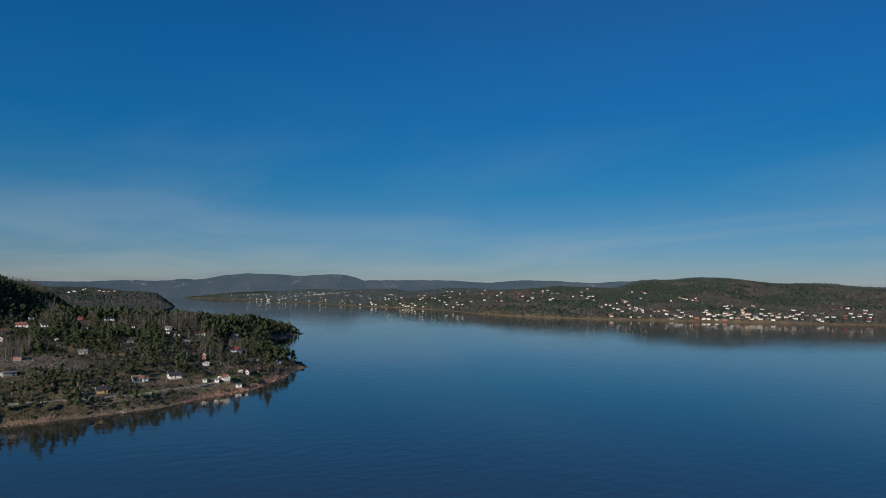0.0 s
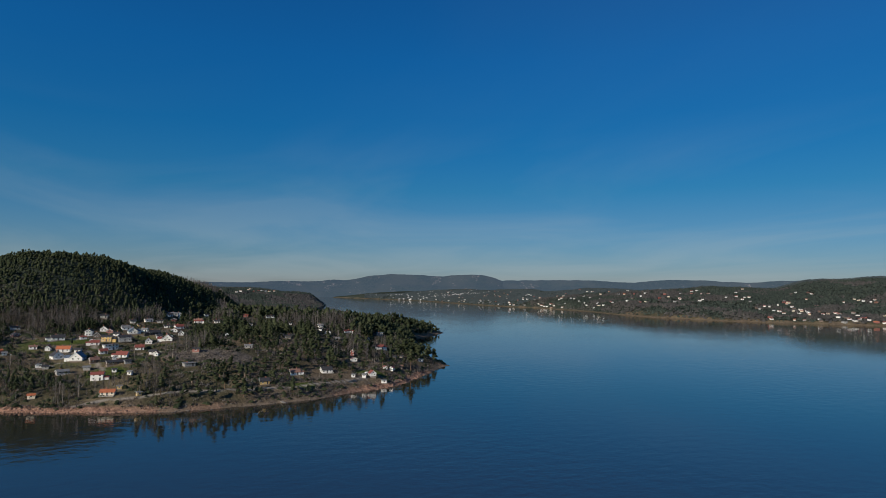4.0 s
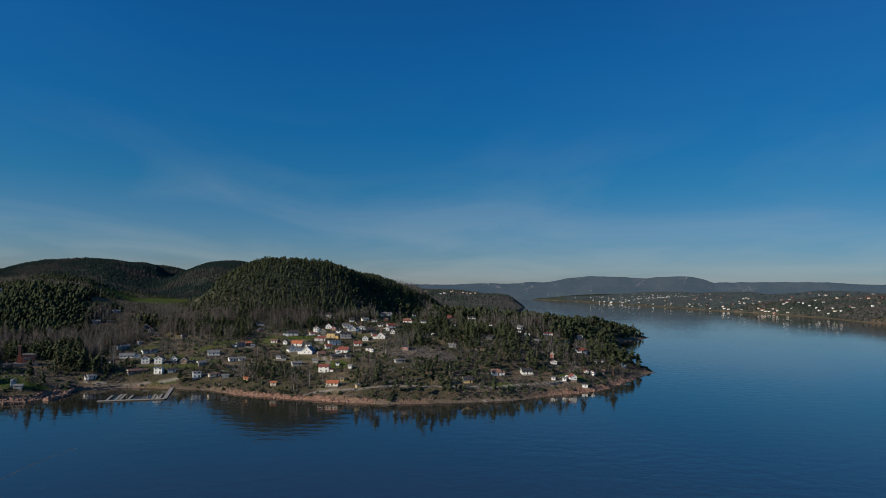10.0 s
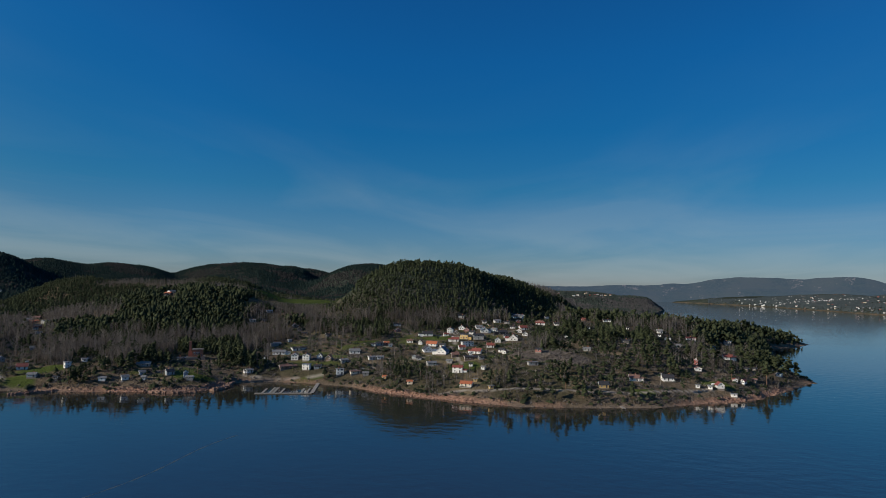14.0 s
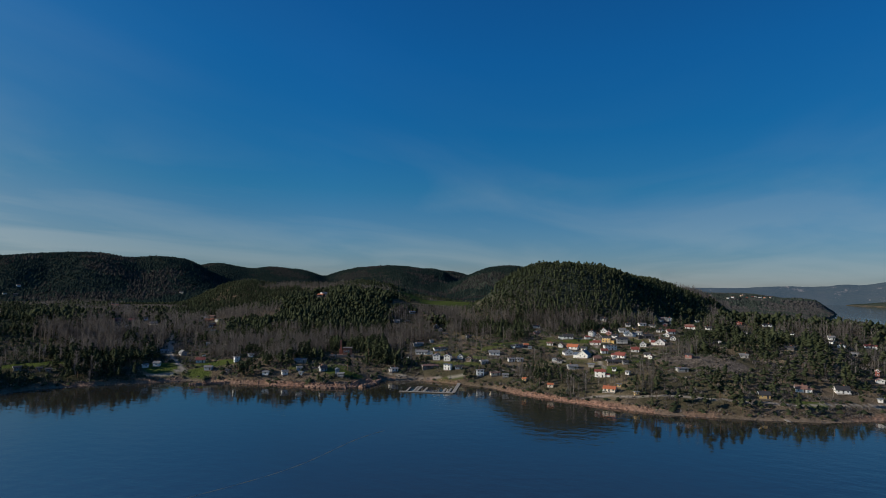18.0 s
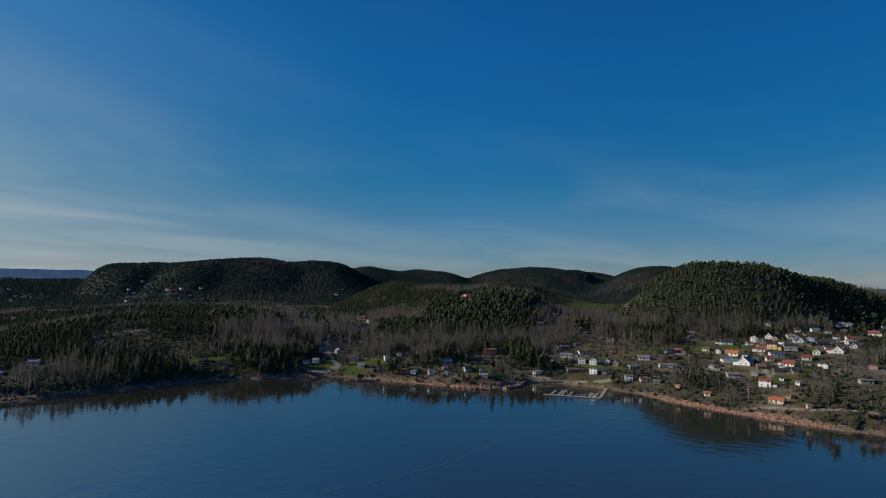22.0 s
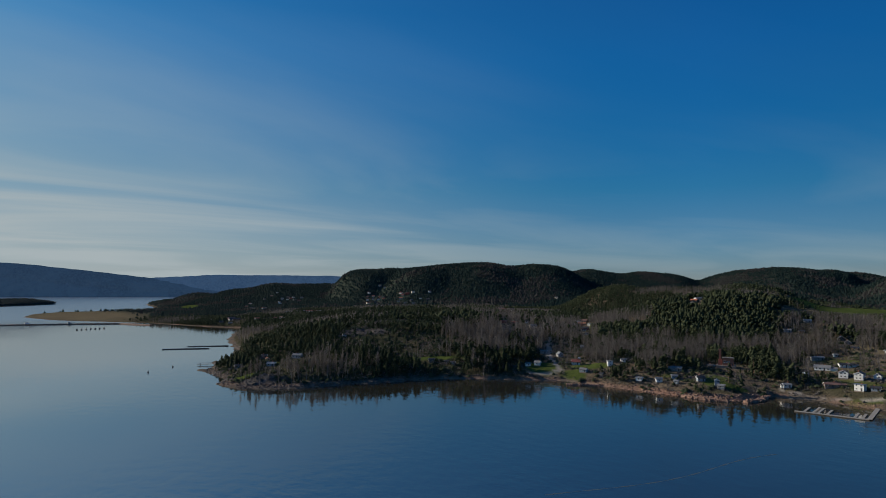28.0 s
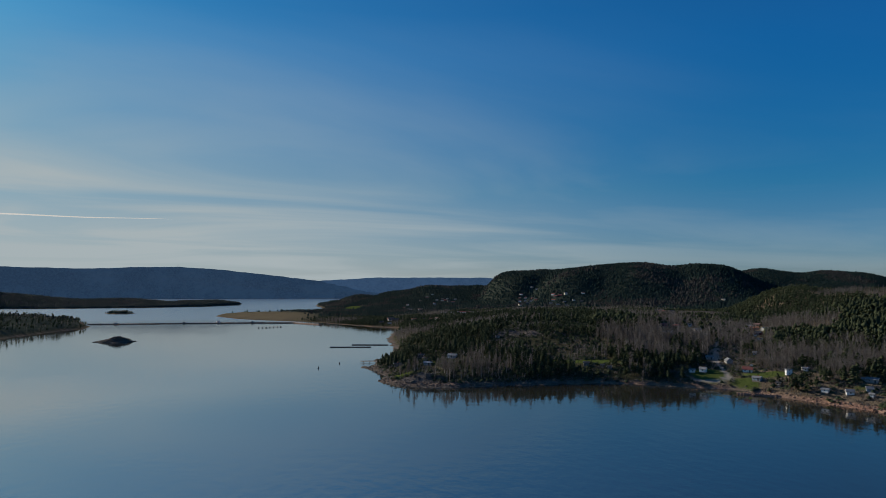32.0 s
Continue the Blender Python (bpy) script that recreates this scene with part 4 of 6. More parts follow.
# brickworks shore houses
house(-171, 368, 6.7, 5.3, 1, "G", "g", "s", 11, "brickworks shore houses")
house(-174, 369, 4.1, 5.0, 2, "L", "g", "g", 29, "brickworks shore houses")
house(-196, 362, 3.8, 3.0, 1, "L", "g", "s", 7, "brickworks shore houses")
house(-185, 371, 7.6, 6.1, 1.5, "L", "k", "s", 50, "brickworks shore houses")
house(-207, 361, 6.2, 4.9, 1.5, "W", "g", "s", 44, "brickworks shore houses")
house(-219, 358, 6.3, 5.0, 1, "W", "g", "s", 15, "brickworks shore houses")
house(-201, 369, 5.4, 4.3, 1.5, "L", "g", "s", 41, "brickworks shore houses")
house(-246, 356, 3.3, 2.6, 1, "B", "k", "s", 13, "brickworks shore houses")
house(-261, 357, 8.4, 6.7, 1, "L", "g", "s", 14, "brickworks shore houses")
house(-210, 389, 9.8, 7.8, 1, "G", "g", "s", 20, "brickworks shore houses")
house(-252, 375, 6.0, 4.8, 2, "W", "g", "f", 57, "brickworks shore houses")
house(-300, 344, 5.9, 4.7, 1, "W", "g", "s", 65, "brickworks shore houses")
house(-296, 350, 7.2, 5.7, 1.5, "W", "g", "s", 20, "brickworks shore houses")
house(-199, 414, 7.6, 6.1, 1, "B", "k", "s", 3, "brickworks shore houses")
house(-278, 371, 9.8, 7.7, 1.5, "W", "r", "s", 32, "brickworks shore houses")
house(-253, 394, 3.5, 2.8, 1, "W", "g", "s", 16, "brickworks shore houses")
house(-255, 397, 7.1, 5.7, 1, "W", "g", "f", 50, "brickworks shore houses")
house(-310, 393, 6.8, 9.3, 1.5, "G", "g", "g", 60, "brickworks shore houses")
house(-327, 394, 8.5, 6.8, 1, "G", "g", "s", 34, "brickworks shore houses")
house(-329, 448, 4.2, 3.4, 1.5, "L", "g", "s", 37, "brickworks shore houses")
house(-213, 586, 9.4, 7.5, 1, "G", "g", "s", 25, "brickworks shore houses")
house(-177, 603, 9.1, 12.6, 1.5, "K", "k", "g", 22, "brickworks shore houses")
house(-205, 596, 6.7, 5.4, 1, "B", "k", "s", 19, "brickworks shore houses")
house(-214, 637, 9.9, 7.0, 1, "G", "b", "s", 29, "brickworks shore houses")

# cape cottages
house(-335, 303, 4.3, 3.4, 1, "B", "k", "s", 38, "cape cottages")
house(-341, 302, 4.3, 3.4, 1, "B", "k", "s", 49, "cape cottages")
house(-412, 200, 8.6, 6.9, 1, "L", "b", "s", 41, "cape cottages")
house(-350, 295, 6.0, 4.8, 1, "B", "k", "s", 54, "cape cottages")
house(-432, 184, 6.3, 5.0, 1, "B", "k", "s", 72, "cape cottages")
house(-423, 226, 9.9, 7.8, 1, "G", "g", "s", 41, "cape cottages")
house(-435, 208, 4.6, 6.0, 1, "Y", "o", "g", 63, "cape cottages")
house(-445, 210, 6.5, 5.2, 1, "B", "k", "s", 58, "cape cottages")
house(-460, 290, 5.0, 4.0, 1, "G", "k", "s", 69, "cape cottages")
house(-425, 457, 8.7, 7.0, 1, "G", "k", "s", 22, "cape cottages")
house(-380, 525, 6.6, 5.3, 1, "W", "g", "f", 58, "cape cottages")
house(-401, 549, 6.5, 5.2, 1, "W", "k", "s", 34, "cape cottages")
house(-550, 643, 6.6, 5.3, 1, "B", "k", "s", 32, "cape cottages")

# hillside houses
house(-682, 723, 7.9, 6.4, 1, "W", "k", "s", 34, "hillside houses")
house(-680, 736, 10.0, 7.1, 1.5, "W", "k", "s", 47, "hillside houses")
house(-951, 391, 9.4, 7.5, 1, "L", "g", "f", 62, "hillside houses")
house(-976, 387, 9.6, 7.6, 1, "B", "k", "s", 46, "hillside houses")
house(-969, 557, 12.2, 7.1, 1, "G", "g", "f", 71, "hillside houses")
house(-709, 869, 13.4, 8.1, 1, "W", "k", "s", 26, "hillside houses")
house(-1071, 408, 8.4, 6.7, 1, "W", "g", "s", 57, "hillside houses")
house(-1029, 549, 12.7, 7.9, 2, "W", "g", "f", 59, "hillside houses")
house(-1023, 564, 19.1, 7.1, 2, "L", "b", "f", 42, "hillside houses")
house(-1040, 536, 14.9, 8.2, 2, "G", "b", "f", 55, "hillside houses")
house(-1104, 731, 9.7, 7.8, 1, "G", "k", "s", 54, "hillside houses")
house(-1144, 772, 10.1, 7.2, 1, "W", "k", "s", 40, "hillside houses")
house(-1126, 808, 11.5, 8.3, 1, "G", "g", "s", 62, "hillside houses")
house(-1087, 863, 10.3, 7.0, 1, "G", "k", "s", 49, "hillside houses")
house(-1124, 825, 10.3, 7.6, 1, "W", "k", "s", 36, "hillside houses")
house(-1106, 855, 11.6, 8.1, 1, "L", "k", "s", 37, "hillside houses")
house(-1101, 894, 9.2, 6.9, 1, "W", "k", "s", 67, "hillside houses")
house(-1136, 858, 10.5, 8.1, 1, "G", "k", "s", 42, "hillside houses")
house(-1178, 810, 11.8, 8.1, 1, "L", "k", "s", 62, "hillside houses")
house(-1179, 831, 9.3, 6.8, 1, "G", "k", "s", 47, "hillside houses")
house(-1343, 632, 9.5, 7.6, 1, "W", "k", "s", 55, "hillside houses")
house(-1231, 871, 11.1, 7.2, 1.5, "W", "k", "s", 44, "hillside houses")
house(-1417, 686, 10.0, 7.3, 1, "W", "k", "s", 60, "hillside houses")
house(-1494, 745, 10.6, 8.3, 1, "W", "k", "s", 59, "hillside houses")
house(-1534, 786, 11.0, 6.5, 1, "W", "k", "s", 46, "hillside houses")
house(-1548, 811, 11.1, 8.3, 1, "G", "k", "s", 84, "hillside houses")
house(-1632, 805, 9.9, 7.4, 1, "W", "k", "s", 87, "hillside houses")

# peninsula cottages
house(9, 356, 3.6, 2.9, 1, "Y", "g", "f", 20, "peninsula cottages")
house(-5, 364, 10.2, 8.0, 1, "C", "o", "s", -12, "peninsula cottages")
house(73, 363, 8.1, 6.5, 1.5, "Y", "k", "s", 5, "peninsula cottages")
house(0, 372, 3.0, 2.4, 1, "Y", "g", "f", 1, "peninsula cottages")
house(-39, 374, 5.0, 4.0, 1, "C", "o", "s", -2, "peninsula cottages")
house(-56, 386, 3.4, 2.7, 1, "Y", "o", "s", -12, "peninsula cottages")
house(-11, 396, 9.6, 7.7, 2, "W", "r", "s", -9, "peninsula cottages")
house(5, 396, 3.3, 2.6, 1, "W", "g", "s", -23, "peninsula cottages")
house(96, 386, 8.7, 7.0, 1.5, "W", "p", "s", -5, "peninsula cottages")
house(36, 398, 9.5, 7.6, 1, "G", "g", "f", 14, "peninsula cottages")
house(131, 378, 3.3, 2.6, 1, "W", "g", "f", -15, "peninsula cottages")
house(149, 371, 4.8, 3.8, 1, "W", "g", "f", -10, "peninsula cottages")
house(138, 377, 3.0, 2.4, 1, "W", "g", "s", -30, "peninsula cottages")
house(-70, 398, 5.6, 4.4, 1, "G", "g", "s", 11, "peninsula cottages")
house(144, 379, 6.0, 7.8, 1.5, "W", "r", "g", 0, "peninsula cottages")
house(-3, 410, 3.0, 2.4, 1, "W", "k", "s", -7, "peninsula cottages")
house(118, 393, 10.5, 7.5, 1.5, "W", "k", "s", 1, "peninsula cottages")
house(-78, 404, 9.4, 7.2, 1, "C", "p", "f", 25, "peninsula cottages")
house(42, 420, 6.2, 4.9, 1, "R", "k", "s", -20, "peninsula cottages")
house(-30, 427, 9.7, 6.8, 1, "G", "g", "s", 19, "peninsula cottages")
house(161, 399, 3.6, 4.9, 1, "W", "r", "g", -8, "peninsula cottages")
house(4, 430, 5.3, 4.2, 1, "G", "k", "s", 14, "peninsula cottages")
house(166, 399, 4.0, 5.2, 1.5, "W", "r", "g", -46, "peninsula cottages")
house(146, 421, 5.7, 6.7, 1, "W", "p", "g", -2, "peninsula cottages")
house(177, 409, 3.3, 2.6, 1, "B", "p", "s", -34, "peninsula cottages")
house(151, 439, 3.0, 3.8, 2, "R", "r", "g", -18, "peninsula cottages")
house(83, 473, 7.9, 6.3, 1, "G", "g", "s", -11, "peninsula cottages")
house(186, 442, 3.6, 2.8, 1, "B", "k", "s", -47, "peninsula cottages")
house(194, 448, 3.2, 2.5, 1, "B", "k", "s", -41, "peninsula cottages")
house(208, 442, 5.0, 4.0, 1, "W", "g", "s", -46, "peninsula cottages")
house(185, 471, 9.3, 6.7, 1.5, "W", "r", "s", -4, "peninsula cottages")
house(161, 507, 4.9, 3.9, 1, "G", "g", "s", -18, "peninsula cottages")
house(122, 518, 8.7, 7.0, 1, "K", "k", "s", -22, "peninsula cottages")
house(80, 560, 3.0, 3.9, 1, "W", "k", "g", -1, "peninsula cottages")
house(212, 572, 6.7, 8.1, 1, "W", "k", "g", -27, "peninsula cottages")
house(181, 601, 8.0, 9.5, 1, "W", "g", "g", -25, "peninsula cottages")
house(203, 607, 9.4, 7.5, 1, "W", "r", "s", -16, "peninsula cottages")
house(234, 596, 9.4, 6.7, 2, "G", "b", "f", -27, "peninsula cottages")
house(178, 617, 4.1, 3.3, 1, "W", "k", "s", -31, "peninsula cottages")
house(183, 634, 7.8, 6.3, 1.5, "W", "g", "s", -11, "peninsula cottages")
house(160, 669, 3.8, 3.0, 1, "W", "k", "s", -19, "peninsula cottages")
house(122, 685, 3.8, 3.0, 1, "W", "k", "s", -4, "peninsula cottages")
house(70, 698, 9.6, 7.5, 1, "W", "r", "s", -12, "peninsula cottages")
house(91, 712, 7.7, 6.2, 1.5, "W", "k", "s", 2, "peninsula cottages")
house(92, 724, 6.7, 5.3, 1, "Y", "p", "s", 2, "peninsula cottages")
house(78, 760, 9.8, 7.6, 1, "W", "p", "s", -18, "peninsula cottages")
house(155, 750, 12.5, 6.6, 1, "W", "k", "s", -2, "peninsula cottages")
house(135, 795, 7.3, 5.9, 1, "R", "r", "s", -13, "peninsula cottages")
house(91, 811, 6.0, 4.8, 1, "W", "k", "s", 12, "peninsula cottages")

# village houses
house(-18, 434, 5.7, 4.6, 1, "G", "g", "s", -4, "village houses")
house(-3, 440, 14.8, 7.0, 1, "B", "k", "s", 14, "village houses")
house(-41, 454, 5.2, 4.2, 1, "G", "k", "s", 3, "village houses")
house(-15, 456, 7.7, 6.2, 1.5, "B", "p", "s", 17, "village houses")
house(-75, 450, 7.1, 5.7, 1, "W", "g", "s", 28, "village houses")
house(-69, 451, 6.7, 5.3, 1, "W", "g", "s", 17, "village houses")
house(-45, 458, 4.8, 5.7, 1, "W", "k", "g", 9, "village houses")
house(-3, 462, 5.0, 5.8, 1.5, "W", "g", "g", 5, "village houses")
house(-25, 475, 11.7, 15.7, 1.5, "W", "b", "g", -14, "village houses")
house(22, 476, 4.4, 5.2, 1.5, "W", "o", "g", -24, "village houses")
house(1, 480, 10.7, 8.3, 1.5, "W", "r", "s", -19, "village houses")
house(20, 488, 6.2, 5.0, 1.5, "W", "k", "s", -18, "village houses")
house(-38, 491, 10.3, 12.1, 1.5, "W", "k", "g", 21, "village houses")
house(2, 494, 5.0, 4.0, 1, "K", "r", "s", 16, "village houses")
house(-11, 498, 7.5, 6.0, 1.5, "W", "r", "s", 17, "village houses")
house(12, 512, 8.5, 6.8, 1.5, "W", "r", "s", 2, "village houses")
house(-27, 511, 6.1, 4.9, 1.5, "W", "k", "s", -19, "village houses")
house(-70, 511, 4.0, 3.2, 1, "L", "g", "s", 8, "village houses")
house(-36, 517, 12.8, 8.0, 1.5, "W", "o", "s", -15, "village houses")
house(-7, 518, 14.5, 6.6, 2, "W", "g", "f", 22, "village houses")
house(-84, 511, 5.1, 4.1, 1, "W", "k", "s", 1, "village houses")
house(-80, 516, 8.1, 6.5, 1, "L", "k", "s", 25, "village houses")
house(-46, 522, 5.0, 6.1, 1.5, "W", "r", "g", -10, "village houses")
house(-75, 523, 6.1, 4.9, 1, "R", "o", "s", 14, "village houses")
house(-5, 530, 5.1, 4.1, 1, "W", "k", "s", -5, "village houses")
house(-56, 531, 7.2, 5.7, 1, "W", "p", "s", 1, "village houses")
house(-18, 542, 9.2, 6.7, 1.5, "W", "r", "s", -2, "village houses")
house(19, 542, 7.0, 9.8, 1.5, "W", "g", "g", -2, "village houses")
house(33, 551, 11.2, 14.9, 1.5, "W", "r", "g", -8, "village houses")
house(-10, 554, 10.4, 7.9, 2, "Y", "k", "s", -15, "village houses")
house(2, 554, 13.4, 7.8, 2, "G", "k", "s", 12, "village houses")
house(3, 566, 5.0, 4.0, 1, "K", "k", "s", 1, "village houses")
house(-44, 568, 13.0, 8.3, 1.5, "W", "k", "s", 11, "village houses")
house(36, 569, 5.0, 4.0, 1.5, "W", "g", "s", -20, "village houses")
house(-27, 569, 6.6, 5.3, 1, "W", "r", "s", 15, "village houses")
house(-18, 578, 7.5, 9.4, 1.5, "B", "k", "g", 3, "village houses")
house(28, 577, 6.4, 5.1, 1.5, "W", "k", "s", 8, "village houses")
house(-4, 586, 6.8, 5.4, 1.5, "W", "k", "s", -11, "village houses")
house(46, 590, 6.5, 8.0, 1.5, "W", "k", "g", 0, "village houses")
house(-24, 594, 7.8, 10.3, 2, "W", "k", "g", -11, "village houses")
house(25, 596, 13.2, 7.1, 1.5, "K", "k", "s", 19, "village houses")
house(8, 604, 10.1, 12.6, 1.5, "W", "b", "g", 9, "village houses")
house(-76, 603, 7.8, 10.1, 1, "R", "k", "g", 24, "village houses")
house(-9, 610, 7.0, 8.4, 1, "R", "r", "g", -10, "village houses")
house(18, 612, 7.1, 5.7, 1.5, "W", "g", "s", -25, "village houses")
house(42, 610, 7.5, 8.9, 1, "W", "r", "g", -10, "village houses")
house(-14, 624, 8.2, 10.1, 1.5, "W", "k", "g", -5, "village houses")
house(3, 630, 9.4, 6.8, 1.5, "W", "g", "s", 13, "village houses")
house(47, 628, 10.4, 7.5, 1.5, "W", "r", "s", 19, "village houses")
house(37, 633, 7.0, 5.6, 1, "W", "k", "s", 1, "village houses")
house(14, 644, 3.6, 2.9, 1, "Y", "k", "s", 15, "village houses")
house(-83, 655, 10.2, 7.5, 1, "L", "k", "s", 10, "village houses")
house(9, 670, 6.8, 5.5, 1.5, "W", "k", "s", 10, "village houses")
house(33, 671, 7.3, 5.8, 1, "G", "k", "s", -8, "village houses")
house(23, 678, 10.0, 7.4, 1, "W", "g", "s", 20, "village houses")
house(-16, 690, 9.0, 7.0, 1, "G", "k", "s", -12, "village houses")
house(47, 702, 6.3, 8.4, 1, "R", "k", "g", 7, "village houses")
house(46, 745, 7.1, 5.7, 1.5, "W", "k", "s", 19, "village houses")
house(58, 754, 5.6, 6.6, 1, "W", "g", "g", -17, "village houses")
house(49, 758, 9.8, 6.9, 1, "G", "g", "s", -15, "village houses")
house(57, 772, 8.6, 11.8, 1, "W", "r", "g", 6, "village houses")


# ---- the old brickworks ----
def build_brickworks():
    x, y = -196, 428
    top = thing("brickworks", x, y, height_at(x, y) + 2.0, 24, "old red brick works building with a tall square chimney", "building")
    part("terrace", *box(-7, -6, -6, 8.5, 6, 0), M_STONE, top, "rough stone terrace under the works")
    part("wall", *box(-1.83, -4.13, 0, 6.63, 4.13, 6.0), M_BRICK, top)
    part("roof", *joined(box(-2.1, -4.4, 6.0, 6.9, 4.4, 6.3), box(-1.5, -3.6, 6.3, 6.3, 3.6, 6.5)), M_STONE, top, "flat grey roof")
    part("chimney", *joined(box(-5.2, -1.6, 0, -2.2, 1.4, 4.4), box(-4.6, -1.1, 4.4, -2.7, 0.9, 12.4), box(-4.8, -1.3, 12.4, -2.5, 1.1, 13.0)), M_BRICK, top, "tall square red brick chimney")
    for u in (-0.4, 1.5, 3.4):
        w = hung("window", FRAME_MESH, top, "", Matrix.Translation((u, -4.133, 2.2)) @ Matrix.Diagonal((1.2, 1, 1.7, 1)))
        hung("pane", PANE_MESH, w)
    hung("door", DOOR_MESH, top, "", Matrix.Translation((5.5, -4.13, 0)))
    SITES.append((*seat(x, y), 30))


build_brickworks()


# ---- harbour, jetties and marks ----
def plank_run(name, ax, ay, bx, by, wide, z, label, category, posts=True, rail=False, group="", wood=None):
    """A straight jetty from a to b on posts, each plank bay a part."""
    ln, turn = PLAN * math.hypot(bx - ax, by - ay), math.degrees(math.atan2(by - ay, bx - ax))
    top = thing(name, ax, ay, 0.0, turn, label, category, group)
    n = max(2, int(ln / 5))
    me = raw("deck_bay", box(0.02, -wide / 2, z - (0.8 if wood else 0.12), ln / n - 0.02, wide / 2, z), wood or M_DECK)
    for k in range(n):
        hung("deck_bay", me, top, "", Matrix.Translation((k * ln / n, 0, 0)))
        if posts:
            for s in (-1, 1):
                part("post", *tube(0.13, 0.12, -2.5, z + (1.0 if rail else -0.05 if wood else 0.25), 6, (k + 0.5) * ln / n, s * (wide / 2 - 0.1)), M_POLE, top)
    part("stringer", *joined(box(0, -wide / 2 + 0.1, z - 0.4, ln, -wide / 2 + 0.3, z - 0.12), box(0, wide / 2 - 0.3, z - 0.4, ln, wide / 2 - 0.1, z - 0.12)), M_POLE, top)
    if rail:
        for s in (-1, 1):
            part("handrail", *box(0, s * (wide / 2 - 0.1) - 0.05, z + 0.95, ln, s * (wide / 2 - 0.1) + 0.05, z + 1.05), M_POLE, top)
    return top


def build_harbour():
    pale = "floating grey plank pontoon of the small marina"
    plank_run("pontoon", -126, 353, -94, 358, 3.0, 0.55, pale, "pontoon", False, False, "marina pontoons")
    plank_run("gangway", -94, 358, -100, 397, 2.6, 0.7, "grey plank gangway from shore to the marina pontoon", "gangway", True)
    for u, ln in ((0.12, 15), (0.26, 19), (0.30, 19), (0.44, 15), (0.80, 15), (0.90, 15)):
        x, y = -126 + 32 * u, 353 + 5 * u
        plank_run("finger_pontoon", x, y + 1.6, x - 0.15 * ln, y + 1.6 + 0.98 * ln, 1.5 if ln < 18 else 2.4, 0.5, "narrow grey finger pontoon with mooring posts", "pontoon", True, False, "marina fingers")
    plank_run("jetty", 77, 351, 78, 334, 2.0, 0.8, "small pale plank jetty at the stony shore", "jetty")
    plank_run("jetty", -489, 197, -498, 179, 2.0, 1.3, "railed wooden jetty out from the rocky cape", "jetty", True, True)
    plank_run("jetty", -428, 178, -440, 171, 2.0, 1.2, "low wooden bathing jetty on the cape rocks", "jetty", True)
    plank_run("pier", -624, 236, -640, 196, 2.0, 0.9, "long dark low pier standing in the bay", "pier", True, False, "bay piers", M_DARK)
    plank_run("pier", -640, 262, -657, 226, 1.8, 0.9, "long dark low pier standing in the bay", "pier", True, False, "bay piers", M_DARK)
    for k in range(7):
        x, y = -986 - 2.4 * k, 188 + 6.2 * k
        top = thing("mooring_dolphin", x, y, 0, 0, "dark square timber mooring block standing in the water", "mooring post", "mooring row")
        part("pile", *tube(1.3, 1.2, -3, 1.4, 6), M_DARK, top)
        part("cap", *box(-1.5, -1.5, 1.4, 1.5, 1.5, 1.8), M_POLE, top)
    for x, y, tall in ((-477, 137, 2.4), (-499, 161, 1.9)):
        top = thing("buoy", x, y, 0, 0, "small dark conical buoy floating on calm water", "buoy", "bay buoys")
        part("float", *tube(0.8, 0.7, -0.4, 0.5, 10), M_DARK, top)
        part("topmark", *tube(0.45, 0.1, 0.5, tall, 8), M_DARK, top)


build_harbour()


def build_foam():
    """A faint curved line of foam where two currents meet."""
    way = [(-124 + 31 * u + 5 * math.sin(5 * u), 150 + 106 * u ** 0.9) for u in np.linspace(0, 1, 40)]
    v, f = [], []
    for k, (x, y) in enumerate(way):
        w = 0.35 + 0.25 * math.sin(1.7 * k)
        v += [(PLAN * x - w, PLAN * y, 0.015), (PLAN * x + w, PLAN * y, 0.015)]
        if k:
            f.append((2 * k - 2, 2 * k - 1, 2 * k + 1, 2 * k))
    tagged(new("foam_line", raw("foam_line", (v, f), plain("thin_foam", (0.07, 0.085, 0.09), 0.4))), "faint curved line of foam on the water", "foam", kind="stuff")


build_foam()


